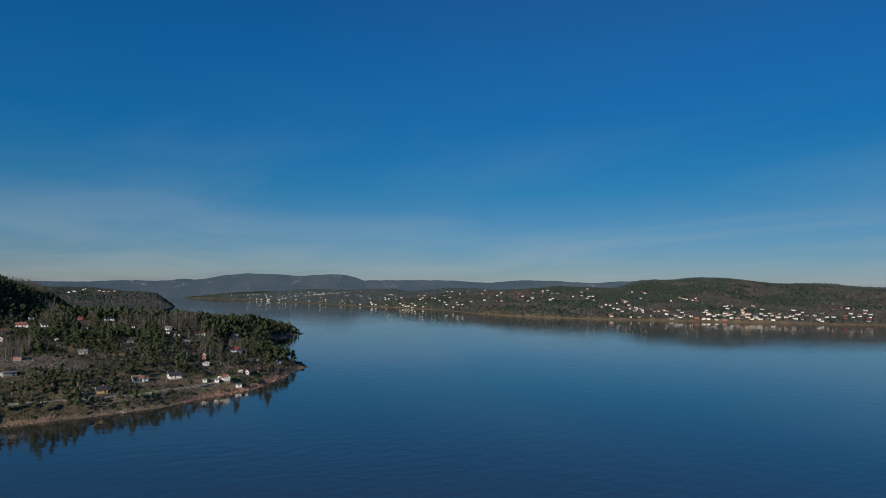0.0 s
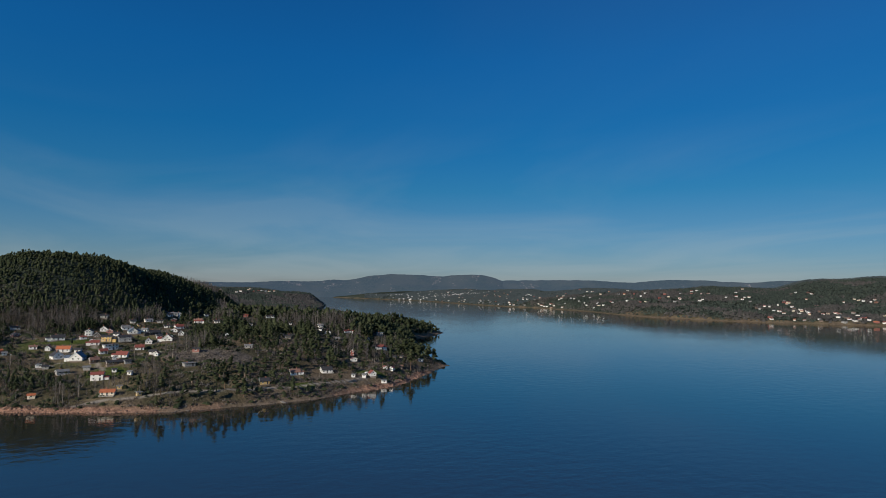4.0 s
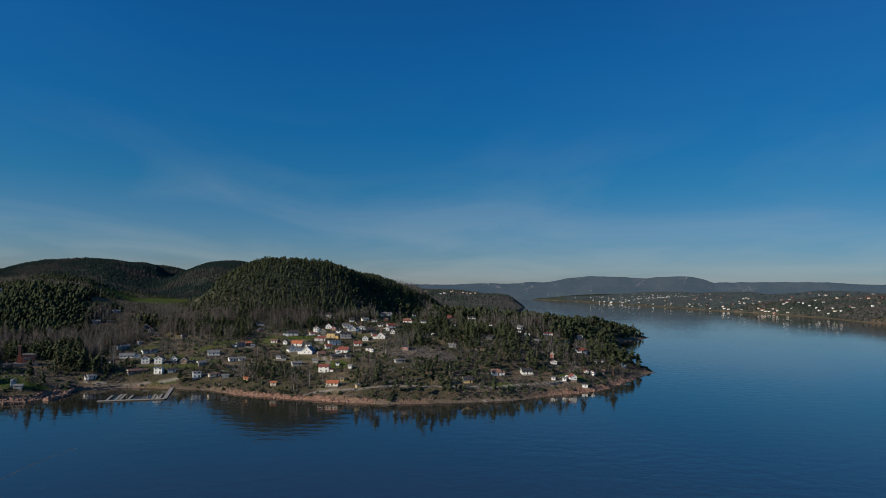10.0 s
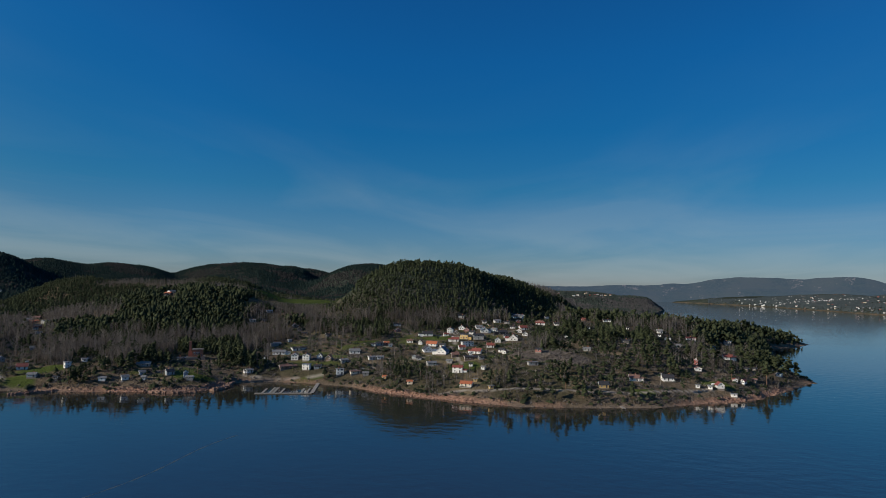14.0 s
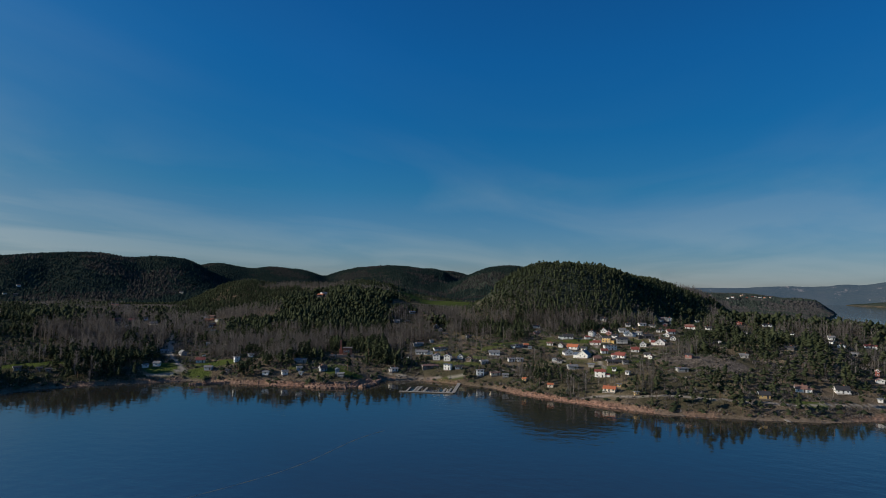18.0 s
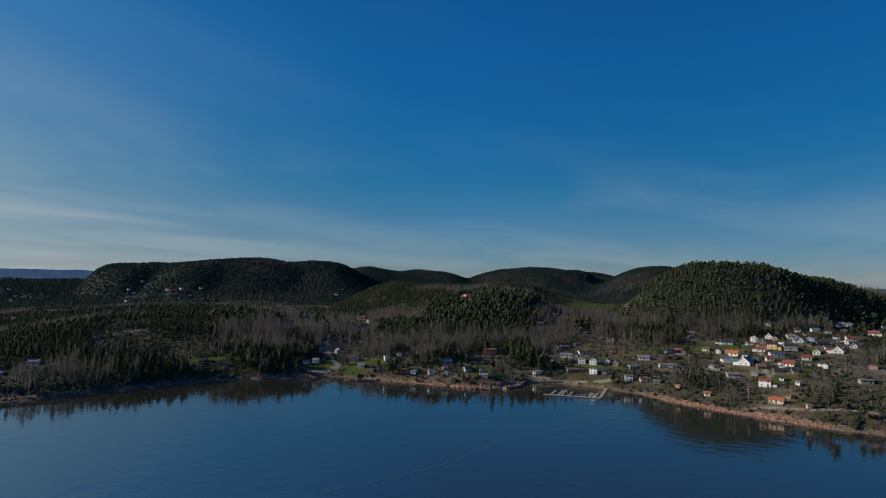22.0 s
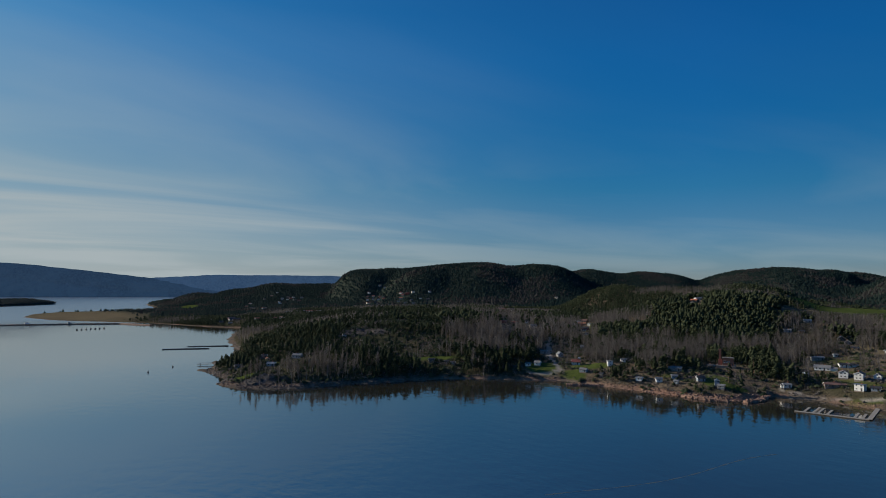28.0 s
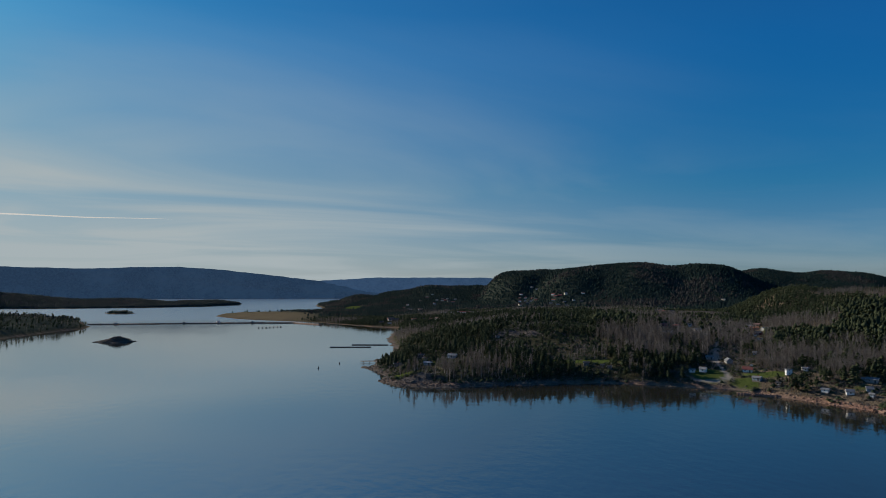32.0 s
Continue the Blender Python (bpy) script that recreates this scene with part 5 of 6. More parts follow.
def heap(name, line, wide, tall, label, seed, count):
    """A bank of tumbled stones along a line; every stone is a part."""
    rng = random.Random(seed)
    top = thing(name, line[0][0], line[0][1], 0, 0, label, "stone bank")
    line = [(PLAN * px, PLAN * py) for px, py in line]
    core = []
    for (ax, ay), (bx, by) in zip(line, line[1:]):
        dx, dy = bx - ax, by - ay
        ln = math.hypot(dx, dy)
        nx, ny = -dy / ln, dx / ln
        ox, oy = line[0]
        v = [(px - ox + s * nx * w, py - oy + s * ny * w, z) for px, py in ((ax, ay), (bx, by)) for s, w, z in ((-1, wide / 2, -1.5), (1, wide / 2, -1.5), (1, wide / 4, tall * 0.8), (-1, wide / 4, tall * 0.8))]
        core.append((v, [(0, 1, 2, 3), (7, 6, 5, 4), (0, 4, 5, 1), (1, 5, 6, 2), (2, 6, 7, 3), (3, 7, 4, 0)]))
    part("core", *joined(*core), M_ROCK, top)
    total = len(line) - 1
    for k in range(count):
        u = rng.uniform(0, total - 1e-6)
        (ax, ay), (bx, by), f = line[int(u)], line[int(u) + 1], u % 1
        ln = math.hypot(bx - ax, by - ay)
        s = rng.uniform(-0.5, 0.5)
        px, py = ax + f * (bx - ax) - s * wide * (by - ay) / ln, ay + f * (by - ay) + s * wide * (bx - ax) / ln
        size = rng.uniform(0.5, 1.3)
        m = Matrix.Translation((px - line[0][0], py - line[0][1], tall * (1 - abs(s) * 1.9) + 0.1)) @ Euler((rng.uniform(0, 6), rng.uniform(0, 6), rng.uniform(0, 6))).to_matrix().to_4x4() @ Matrix.Diagonal((size, size * rng.uniform(0.6, 1), size * rng.uniform(0.5, 0.8), 1))
        hung("stone", STONES[k % len(STONES)], top, "", m)


def rock_material(name, dark, light):
    m, nt, sh = mat(name)
    c = mixed(nt, ramp(nt, grain(nt, 0.7, 8, 0.7), [(0.35, (0, 0, 0)), (0.65, (1, 1, 1))]), dark, light)
    info = nt.nodes.new("ShaderNodeObjectInfo")
    c = mixed(nt, info.outputs["Random"], c, mixed(nt, 0.4, c, dark))
    g = nt.nodes.new("ShaderNodeNewGeometry")
    c = mixed(nt, g.outputs["Random Per Island"], c, mixed(nt, 0.45, c, dark))
    nt.links.new(c, sh.inputs["Base Color"])
    sh.inputs["Roughness"].default_value = 0.9
    bump(nt, sh, grain(nt, 2.0, 6), 0.6, 0.15)
    return m


def stone_form(seed):
    """A broken boulder about two metres across."""
    rng = random.Random(seed)
    bm = bmesh.new()
    bmesh.ops.create_icosphere(bm, subdivisions=1, radius=1.0)
    for v in bm.verts:
        v.co *= rng.uniform(0.72, 1.15)
    return bm


M_ROCK, M_GREYROCK = rock_material("red_granite", (0.13, 0.076, 0.056), (0.42, 0.25, 0.175)), rock_material("grey_rock", (0.060, 0.050, 0.041), (0.20, 0.160, 0.132))
STONES = []
for seed_ in range(6):
    stone_bm = stone_form(seed_)
    stone_me = bpy.data.meshes.new("stone")
    stone_bm.to_mesh(stone_me)
    stone_me.materials.append(M_ROCK)
    STONES.append(stone_me)
heap("groyne", [(-190, 352), (-175, 349), (-160, 353)], 7, 2.0, "bank of tumbled reddish quarry stones at the water", 5, 70)
heap("groyne", [(-153, 358), (-150, 372), (-154, 392)], 6, 1.8, "broken reddish stone pier with loose boulders", 6, 60)
heap("groyne", [(-100, 397), (-91, 408), (-80, 404)], 5, 1.6, "low dark stone causeway to the marina gangway", 7, 40)
heap("groyne", [(-238, 346), (-247, 338), (-256, 331)], 5, 1.3, "low dark stone boat mole beside the beach", 8, 40)
heap("breakwater", [(-1175, -49), (-1160, 20), (-1152, 100), (-1134, 199), (-1106, 272), (-1040, 300)], 9, 2.2, "long dark stone breakwater across the shallow bay", 9, 90)


def build_breakwater_huts():
    for x, y, w, c in ((-1159, -8, 6, "G"), (-1153, 151, 7, "W"), (-1134, 205, 5, "G"), (-1153, 95, 4, "B")):
        top = thing("shed", x, y, 1.6, 90, "small %s wooden shed on the stone breakwater" % WALLS[c][0], "shed", "breakwater sheds")
        part("wall", *box(-w / 2, -2, -0.4, w / 2, 2, 2.4), WALLS[c][1], top)
        part("roof", *joined(box(-w / 2 - 0.3, -2.3, 2.4, w / 2 + 0.3, 2.3, 2.65)), ROOFS["k"][1], top)


build_breakwater_huts()


# ---- poles, cars, boats ----
def pole(x, y, tall=8.5):
    z = height_at(x, y)
    top = thing("utility_pole", x, y, z, 20 * (x % 5), "weathered grey wooden utility pole with a crossarm", "pole", "utility poles")
    part("shaft", *tube(0.19, 0.13, -0.6, tall, 8), M_POLE, top)
    part("crossarm", *box(-0.9, -0.07, tall - 0.9, 0.9, 0.07, tall - 0.75), M_POLE, top)
    for u in (-0.8, 0.0, 0.8):
        part("insulator", *tube(0.07, 0.04, tall - 0.75, tall - 0.5, 6, u, 0), M_WHITE, top)


for px, py in ((-18, 364), (8, 466), (28, 413), (64, 374), (-61, 470), (90, 400), (35, 368), (-8, 520), (-58, 420), (110, 380), (120, 430), (-130, 455), (-296, 420), (-230, 380)):
    pole(px, py)

CAR_BODY = raw("body", joined(box(-2.1, -0.85, 0.35, 2.1, 0.85, 0.95), ([(-1.7, -0.78, 0.95), (1.0, -0.78, 0.95), (1.0, 0.78, 0.95), (-1.7, 0.78, 0.95), (-1.3, -0.65, 1.5), (0.4, -0.65, 1.5), (0.4, 0.65, 1.5), (-1.3, 0.65, 1.5)],
                                                                        [(4, 5, 6, 7), (0, 1, 5, 4), (2, 3, 7, 6), (1, 2, 6, 5), (3, 0, 4, 7)])), M_WHITE)
CAR_DARK = CAR_BODY.copy()
CAR_DARK.materials[0] = M_DARK
WHEEL = raw("wheel", tube(0.33, 0.33, -0.11, 0.11, 10), M_DARK)
CAR_GLASS = raw("windscreen", ([(0.52, -0.62, 1.42), (0.52, 0.62, 1.42), (1.02, 0.72, 1.0), (1.02, -0.72, 1.0), (0.48, -0.62, 1.40), (0.48, 0.62, 1.40), (0.98, 0.72, 0.98), (0.98, -0.72, 0.98)], [(3, 2, 1, 0), (4, 5, 6, 7), (0, 1, 5, 4), (2, 3, 7, 6)]), M_GLASS)


def car(x, y, turn, dark=False):
    top = thing("car", x, y, height_at(x, y) + 0.05, turn, "%s hatchback car parked beside a house" % ("black" if dark else "white"), "car", "parked cars")
    hung("body", CAR_DARK if dark else CAR_BODY, top)
    hung("windscreen", CAR_GLASS, top)
    for u in (-1.3, 1.3):
        for s in (-0.8, 0.8):
            hung("wheel", WHEEL, top, "", Matrix.Translation((u, s, 0.33)) @ Matrix.Rotation(radians(90), 4, "X"))


for cx, cy, ct, cd in ((143, 385, 10, False), (-290, 392, 40, False), (-20, 560, 15, False), (-35, 600, 80, True), (8, 575, 5, True), (-150, 440, 10, False), (-105, 450, 60, True), (40, 640, 30, False), (-285, 370, 60, True)):
    car(cx, cy, ct, cd)


# ---- towns across the water ----
def slope_hits(heading, drop, start):
    """The first places of land, in metres, under lines of sight from over the water: heading and fall in degrees."""
    h, e = np.radians(heading)[:, None], np.radians(drop)[:, None]
    r = np.arange(start, 4700.0, 22.0)[None, :]
    z = land((r * np.sin(h)).ravel(), (r * np.cos(h)).ravel())[0].reshape(len(heading), -1)
    over = z >= EYE[2] - r * np.tan(e) + 1.0
    k = over.argmax(1)
    r = np.where(over.any(1), r[0][k], np.nan)
    return r * np.sin(h[:, 0]), r * np.cos(h[:, 0])


def town_house(x, y, z, w, d, h, c, r, turn, where, group, roof=0.45):
    SITES.append((x, y, w))
    top = thing("town_house", x, y, z + 0.3, turn, "%s house with a %s roof in the %s" % (WALLS[c][0], ROOFS[r][0], where), "house", group, True)
    b, e = d / 2, h + roof * d / 2
    v_ = [(-w / 2, -b, -1.5), (w / 2, -b, -1.5), (w / 2, b, -1.5), (-w / 2, b, -1.5), (-w / 2, -b, h), (w / 2, -b, h), (w / 2, b, h), (-w / 2, b, h), (-w / 2, 0, e), (w / 2, 0, e)]
    part("wall", v_, [(3, 2, 1, 0), (0, 1, 5, 4), (2, 3, 7, 6), (1, 2, 6, 9, 5), (3, 0, 4, 8, 7)], WALLS[c][1], top)
    q = [(-w / 2 - .4, -b - .4, h - .15), (w / 2 + .4, -b - .4, h - .15), (w / 2 + .4, 0, e + .05), (-w / 2 - .4, 0, e + .05), (w / 2 + .4, b + .4, h - .15), (-w / 2 - .4, b + .4, h - .15)]
    q += [(p[0], p[1], p[2] + 0.25) for p in q]
    part("roof", q, [(3, 2, 1, 0), (5, 4, 2, 3), (6, 7, 8, 9), (9, 8, 10, 11), (0, 1, 7, 6), (4, 5, 11, 10), (1, 2, 8, 7), (2, 4, 10, 8), (3, 0, 6, 9), (5, 3, 9, 11)], ROOFS[r][1], top)
    n = max(2, int(w / 3.5))
    part("window_band", *joined(*[box(-w / 2 + (i + 0.25) * w / n, -b - 0.06, 0.9, -w / 2 + (i + 0.75) * w / n, -b - 0.01, 1.9) for i in range(n)]), M_GLASS, top)


def town(h0, h1, e0, e1, count, seed, w0=6.0, w1=11.0, where="far town", group="town across the fjord", start=1300.0):
    """Houses on the slopes seen between two headings and two falls of the line of sight."""
    rng = random.Random(seed)
    head, drop = np.array([rng.uniform(h0, h1) for _ in range(count * 3)]), np.array([rng.uniform(e0, e1) for _ in range(count * 3)])
    xs, ys = slope_hits(head, drop, start)
    good = np.isfinite(xs)
    zs, cover = land(np.where(good, xs, 0.0), np.where(good, ys, 0.0))
    for x, y, z, edge, ok, a in zip(xs, ys, zs, cover["edge"], good, head):
        if count <= 0 or not ok or edge < 7 or any(abs(x - s[0]) + abs(y - s[1]) < 15 for s in SITES):
            continue
        count -= 1
        c, r = rng.choice("WWGGKKRRBCC" if where == "inland hamlet" else "WWWWWWWCCGGRBK"), rng.choice("kkkkgrrpo")
        town_house(float(x), float(y), float(z), 0.85 * rng.uniform(w0, w1), rng.uniform(6, 8), rng.choice((2.1, 2.4, 3.2)), c, r, -float(a) + rng.uniform(-45, 45), where, group)


town(62.7, 69.0, 1.62, 2.31, 46, 1, 7.0, 15.0)
town(58.1, 62.7, 1.43, 2.39, 22, 2, 6.0, 13.0)
town(53.8, 58.1, -0.02, 2.37, 32, 3, 6.0, 11.0)
town(68.9, 71.0, 1.23, 2.13, 10, 4, 7.0, 13.0)
town(71.0, 74.4, 1.51, 2.16, 14, 5, 6.0, 11.0)
town(59.9, 62.5, 0.49, 0.78, 7, 6, 6.0, 10.0)
town(64.0, 68.4, 1.01, 1.47, 9, 7, 6.0, 11.0)
town(42.7, 53.4, -0.22, 1.01, 34, 8, 6.0, 11.0)
town(37.5, 42.8, -0.02, 1.74, 26, 9, 6.0, 11.0)
town(36.1, 38.1, 1.42, 1.78, 9, 10, 8.0, 16.0)
town(33.1, 36.1, 0.47, 1.65, 14, 11, 6.0, 11.0)
town(71.3, 75.2, 1.06, 1.57, 6, 12, 6.0, 10.0)
town(26.3, 33.4, 0.01, 1.54, 70, 31, 6.0, 10.0)
town(6.5, 12.5, 0.13, 0.62, 16, 41, 7.0, 12.0)
# hamlets among the inland woods
town(-56.7, -53.7, 0.83, 1.69, 9, 61, 8.0, 12.0, "inland hamlet", "inland hamlets", 760.0)
town(-53.3, -50.0, 0.31, 1.29, 8, 62, 8.0, 13.0, "inland hamlet", "inland hamlets", 760.0)
town(-55.1, -54.1, 0.09, 0.34, 2, 63, 9.0, 12.0, "inland hamlet", "inland hamlets", 760.0)
town(-64.9, -61.6, 0.87, 1.69, 9, 64, 8.0, 13.0, "inland hamlet", "inland hamlets", 760.0)
town(-67.1, -64.5, 1.50, 2.07, 5, 65, 8.0, 12.0, "inland hamlet", "inland hamlets", 760.0)
town(-63.3, -59.9, 2.10, 2.47, 4, 66, 22.0, 34.0, "inland hamlet", "inland hamlets", 760.0)
town(-65.6, -63.3, 2.88, 3.28, 4, 67, 10.0, 16.0, "inland hamlet", "inland hamlets", 760.0)
town(-69.2, -67.0, 2.65, 3.11, 4, 68, 12.0, 20.0, "inland hamlet", "inland hamlets", 760.0)
town(-43.7, -42.2, 1.74, 2.05, 3, 69, 12.0, 18.0, "inland hamlet", "inland hamlets", 760.0)
town(-39.2, -38.5, 0.78, 1.04, 1, 70, 10.0, 12.0, "inland hamlet", "inland hamlets", 760.0)
town(-43.3, -40.1, 3.06, 3.88, 5, 71, 8.0, 12.0, "inland hamlet", "inland hamlets", 760.0)
town(-36.7, -35.5, 2.92, 3.95, 5, 72, 8.0, 12.0, "inland hamlet", "inland hamlets", 760.0)
town(-27.2, -26.0, 0.89, 1.25, 2, 73, 9.0, 12.0, "inland hamlet", "inland hamlets", 760.0)


def build_far_town():
    """Houses at the head of the fjord, too small to pick apart."""
    rng = random.Random(21)
    shells = []
    for k in range(400):
        a, r = radians(rng.uniform(21.0, 32.5)), 3800 + abs(rng.gauss(0, 220))
        x, y = r * math.sin(a), r * math.cos(a)
        z, cover = land(np.array([x]), np.array([y]))
        if cover["edge"][0] > 8 and len(shells) < 180:
            w, h, z = rng.uniform(3.5, 6), rng.uniform(2.5, 4), float(z[0])
            shells.append(([(x - w, y - 4, z - 3), (x + w, y - 4, z - 3), (x + w, y + 4, z - 3), (x - w, y + 4, z - 3), (x - w, y - 4, z + h), (x + w, y - 4, z + h), (x + w, y + 4, z + h), (x - w, y + 4, z + h), (x - w, y, z + h + 2), (x + w, y, z + h + 2)],
                           [(3, 2, 1, 0), (0, 1, 5, 4), (2, 3, 7, 6), (1, 2, 6, 9, 5), (3, 0, 4, 8, 7), (4, 5, 9, 8), (6, 7, 8, 9)]))
    tagged(new("far_town", raw("far_town", joined(*shells), WALLS["W"][1])), "white houses scattered at the foot of the far hills", "houses", kind="stuff")


build_far_town()


# ---- mast on the western ridge ----
def build_mast():
    a, r = radians(-85.9), 4968
    x, y = r * math.sin(a) / PLAN, r * math.cos(a) / PLAN
    top = thing("radio_mast", x, y, 208.0, 20, "slender steel lattice radio mast on a wooded ridge", "mast")
    for u, v in ((-2, -2), (2, -2), (2, 2), (-2, 2)):
        part("leg", [(u - 0.4, v - 0.4, -8), (u + 0.4, v - 0.4, -8), (u + 0.4, v + 0.4, -8), (u - 0.4, v + 0.4, -8), (0.2 * u - 0.3, 0.2 * v - 0.3, 34), (0.2 * u + 0.3, 0.2 * v - 0.3, 34), (0.2 * u + 0.3, 0.2 * v + 0.3, 34), (0.2 * u - 0.3, 0.2 * v + 0.3, 34)],
             [(3, 2, 1, 0), (4, 5, 6, 7), (0, 1, 5, 4), (1, 2, 6, 5), (2, 3, 7, 6), (3, 0, 4, 7)], M_METAL, top)
    for z in (4, 12, 20, 28):
        w = 2 - 1.6 * (z + 8) / 42
        part("brace", *joined(box(-w, -w, z, w, -w + 0.3, z + 0.4), box(-w, w - 0.3, z, w, w, z + 0.4), box(-w, -w, z, -w + 0.3, w, z + 0.4), box(w - 0.3, -w, z, w, w, z + 0.4)), M_METAL, top)
    part("aerial", *tube(0.4, 0.25, 33, 38, 6), M_WHITE, top)


build_mast()


def build_contrail():
    """A thin white vapour trail low over the western ridge, tapering to a point."""
    V, F, n, r = [], [], 24, 4700.0
    for k in range(n + 1):
        u = k / n
        a, e, w = radians(-100.0 + 13.5 * u), radians(5.39 + (0.35) * u), 4.5 * (1 - u) ** 0.7 + 0.5
        c = Vector((r * math.sin(a), r * math.cos(a), EYE[2] + r * math.tan(e) + 2.0 * math.sin(9 * u)))
        V += [c + Vector((0, 0, w)), c + Vector((0, 0, -w))]
        if k:
            F.append((2 * k - 2, 2 * k - 1, 2 * k + 1, 2 * k))
    m, nt, sh = mat("white_vapour")
    thin = nt.nodes.new("ShaderNodeBsdfTranslucent")   # ice crystals pass the light on
    thin.inputs["Color"].default_value = (0.42, 0.42, 0.42, 1)
    nt.links.new(thin.outputs[0], nt.nodes["Material Output"].inputs["Surface"])
    tagged(new("contrail", raw("contrail", (V, F), m)), "thin white vapour trail low in the western sky", "contrail", kind="stuff")


build_contrail()

# ---- woods ----


def clump(V, F, rng, c, r, tall=0.62):
    """A loose tuft of needles: an uneven eight-sided lump round c."""
    b = len(V)
    t = rng.uniform(0, 1.57)
    for i in range(4):
        q = r * rng.uniform(0.7, 1.25)
        V.append((c[0] + q * math.cos(t + 1.571 * i), c[1] + q * math.sin(t + 1.571 * i), c[2] + tall * r * rng.uniform(-0.5, 0.5)))
    V.append((c[0] + r * rng.uniform(-0.5, 0.5), c[1] + r * rng.uniform(-0.5, 0.5), c[2] + tall * r * rng.uniform(0.7, 1.1)))
    V.append((c[0], c[1], c[2] - tall * r * rng.uniform(0.6, 0.9)))
    for i in range(4):
        k = (i + 1) % 4
        F.extend([(b + i, b + k, b + 4), (b + k, b + i, b + 5)])


def spruce_form(rng, tiers=3, arms=6):
    """A narrow conifer, one metre high: ragged skirts of drooping boughs round a stem."""
    V, F = [(-0.014, 0, -0.04), (0.014, 0, -0.04), (0, 0, 0.6), (0, -0.014, -0.04), (0, 0.014, -0.04)], [(0, 1, 2), (3, 4, 2)]
    for k in range(tiers):
        u = (k + rng.uniform(-0.15, 0.25)) / tiers
        foot, out = 0.14 + 0.80 * max(u, 0.0), 0.19 * (1 - max(u, 0.0)) ** 0.8 + 0.035
        tip = 1.0 if k == tiers - 1 else min(0.98, foot + 1.5 / tiers)
        b = len(V)
        V.append((rng.uniform(-0.01, 0.01), rng.uniform(-0.01, 0.01), tip))
        t = rng.uniform(0, 6.28)
        for i in range(arms):
            a, q = t + 6.283 * i / arms + rng.uniform(-0.25, 0.25), out * (rng.uniform(0.85, 1.3) if i % 2 else rng.uniform(0.5, 0.9))
            V.append((q * math.cos(a), q * math.sin(a), foot + rng.uniform(-0.05, 0.05)))
        F.extend([(b, b + 1 + i, b + 1 + (i + 1) % arms) for i in range(arms)])
    return np.array(V, float), np.array(F)


def pine_form(rng, tufts=4, size=1.0, stem=True, tall=0.62):
    """A pine, one metre high: a bare stem under an uneven crown of loose tufts of needles."""
    V, F = [], []
    lean = rng.normal(0, 0.03, 2)
    for k in range(2 if stem else 0):
        a, b = 1.57 * k, len(V)
        V += [(-0.016 * math.cos(a), -0.016 * math.sin(a), -0.04), (0.016 * math.cos(a), 0.016 * math.sin(a), -0.04), (lean[0], lean[1], 0.9)]
        F.append((b, b + 1, b + 2))
    foot = rng.uniform(0.26, 0.46) if stem else rng.uniform(0.0, 0.12)
    for k in range(tufts):
        u = (k + rng.uniform(0.15, 0.85)) / tufts
        z = foot + (0.90 - foot) * u
        out = 0.13 * math.sin(math.pi * min(1.0, 0.25 + 0.80 * u)) ** 0.8 * rng.uniform(0.3, 1.1)
        a = rng.uniform(0, 6.283)
        clump(V, F, rng, (out * math.cos(a) + lean[0] * z, out * math.sin(a) + lean[1] * z, z), size * rng.uniform(0.6, 1.3) * (0.15 - 0.05 * u), tall)
    return np.array(V, float), np.array(F)


def bare_form(rng, twigs=26, thick=1.0):
    """A leafless birch or aspen, one metre high: stem and an oval crown of rising slivers of twigs."""
    V, F = [], []

    def sliver(p, q, w):
        d = np.array([-(q - p)[1], (q - p)[0], 0.0]) + rng.normal(0, 0.2, 3) * 0.1
        d /= np.linalg.norm(d) + 1e-6
        b = len(V)
        V.extend([p - d * w, p + d * w, q])
        F.append((b, b + 1, b + 2))
    for a in (0.0, 1.57):
        d = np.array([math.cos(a), math.sin(a), 0]) * 0.012
        b = len(V)
        V.extend([-d + (0, 0, -0.03), d + (0, 0, -0.03), np.array([rng.normal(0, 0.02), rng.normal(0, 0.02), 0.95])])
        F.append((b, b + 1, b + 2))
    for k in range(twigs):
        z = 0.2 + 0.66 * (k + rng.uniform(0, 1)) / twigs
        a = rng.uniform(0, 6.28)
        ln = rng.uniform(0.08, 0.15) * (1.35 - 0.9 * z)
        up = rng.uniform(0.7, 1.9)
        p = np.array([0, 0, z]) + rng.normal(0, 0.012, 3)
        q = p + ln * np.array([math.cos(a), math.sin(a), up])
        sliver(p, q, rng.uniform(0.008, 0.016) * thick)
        for j in range(1 + k % 2):
            m = p + (0.45 + 0.3 * j) * (q - p)
            t = a + rng.uniform(0.4, 1.1) * (1 if j else -1)
            sliver(m, m + 0.7 * ln * np.array([math.cos(t), math.sin(t), up]), rng.uniform(0.007, 0.013) * thick)
    return np.array(V, float), np.array(F)


def far_form(rng):
    """A far tree, one metre high."""
    V, F = [(rng.normal(0, .05), rng.normal(0, .05), 1.0)], []
    for k in range(4):
        a = 6.283 * k / 4 + rng.uniform(-0.3, 0.3)
        q = rng.uniform(0.34, 0.56)
        V.append((q * math.cos(a), q * math.sin(a), rng.uniform(-0.1, 0.45)))
    F = [(0, 1 + k, 1 + (k + 1) % 4) for k in range(4)]
    return np.array(V, float), np.array(F)


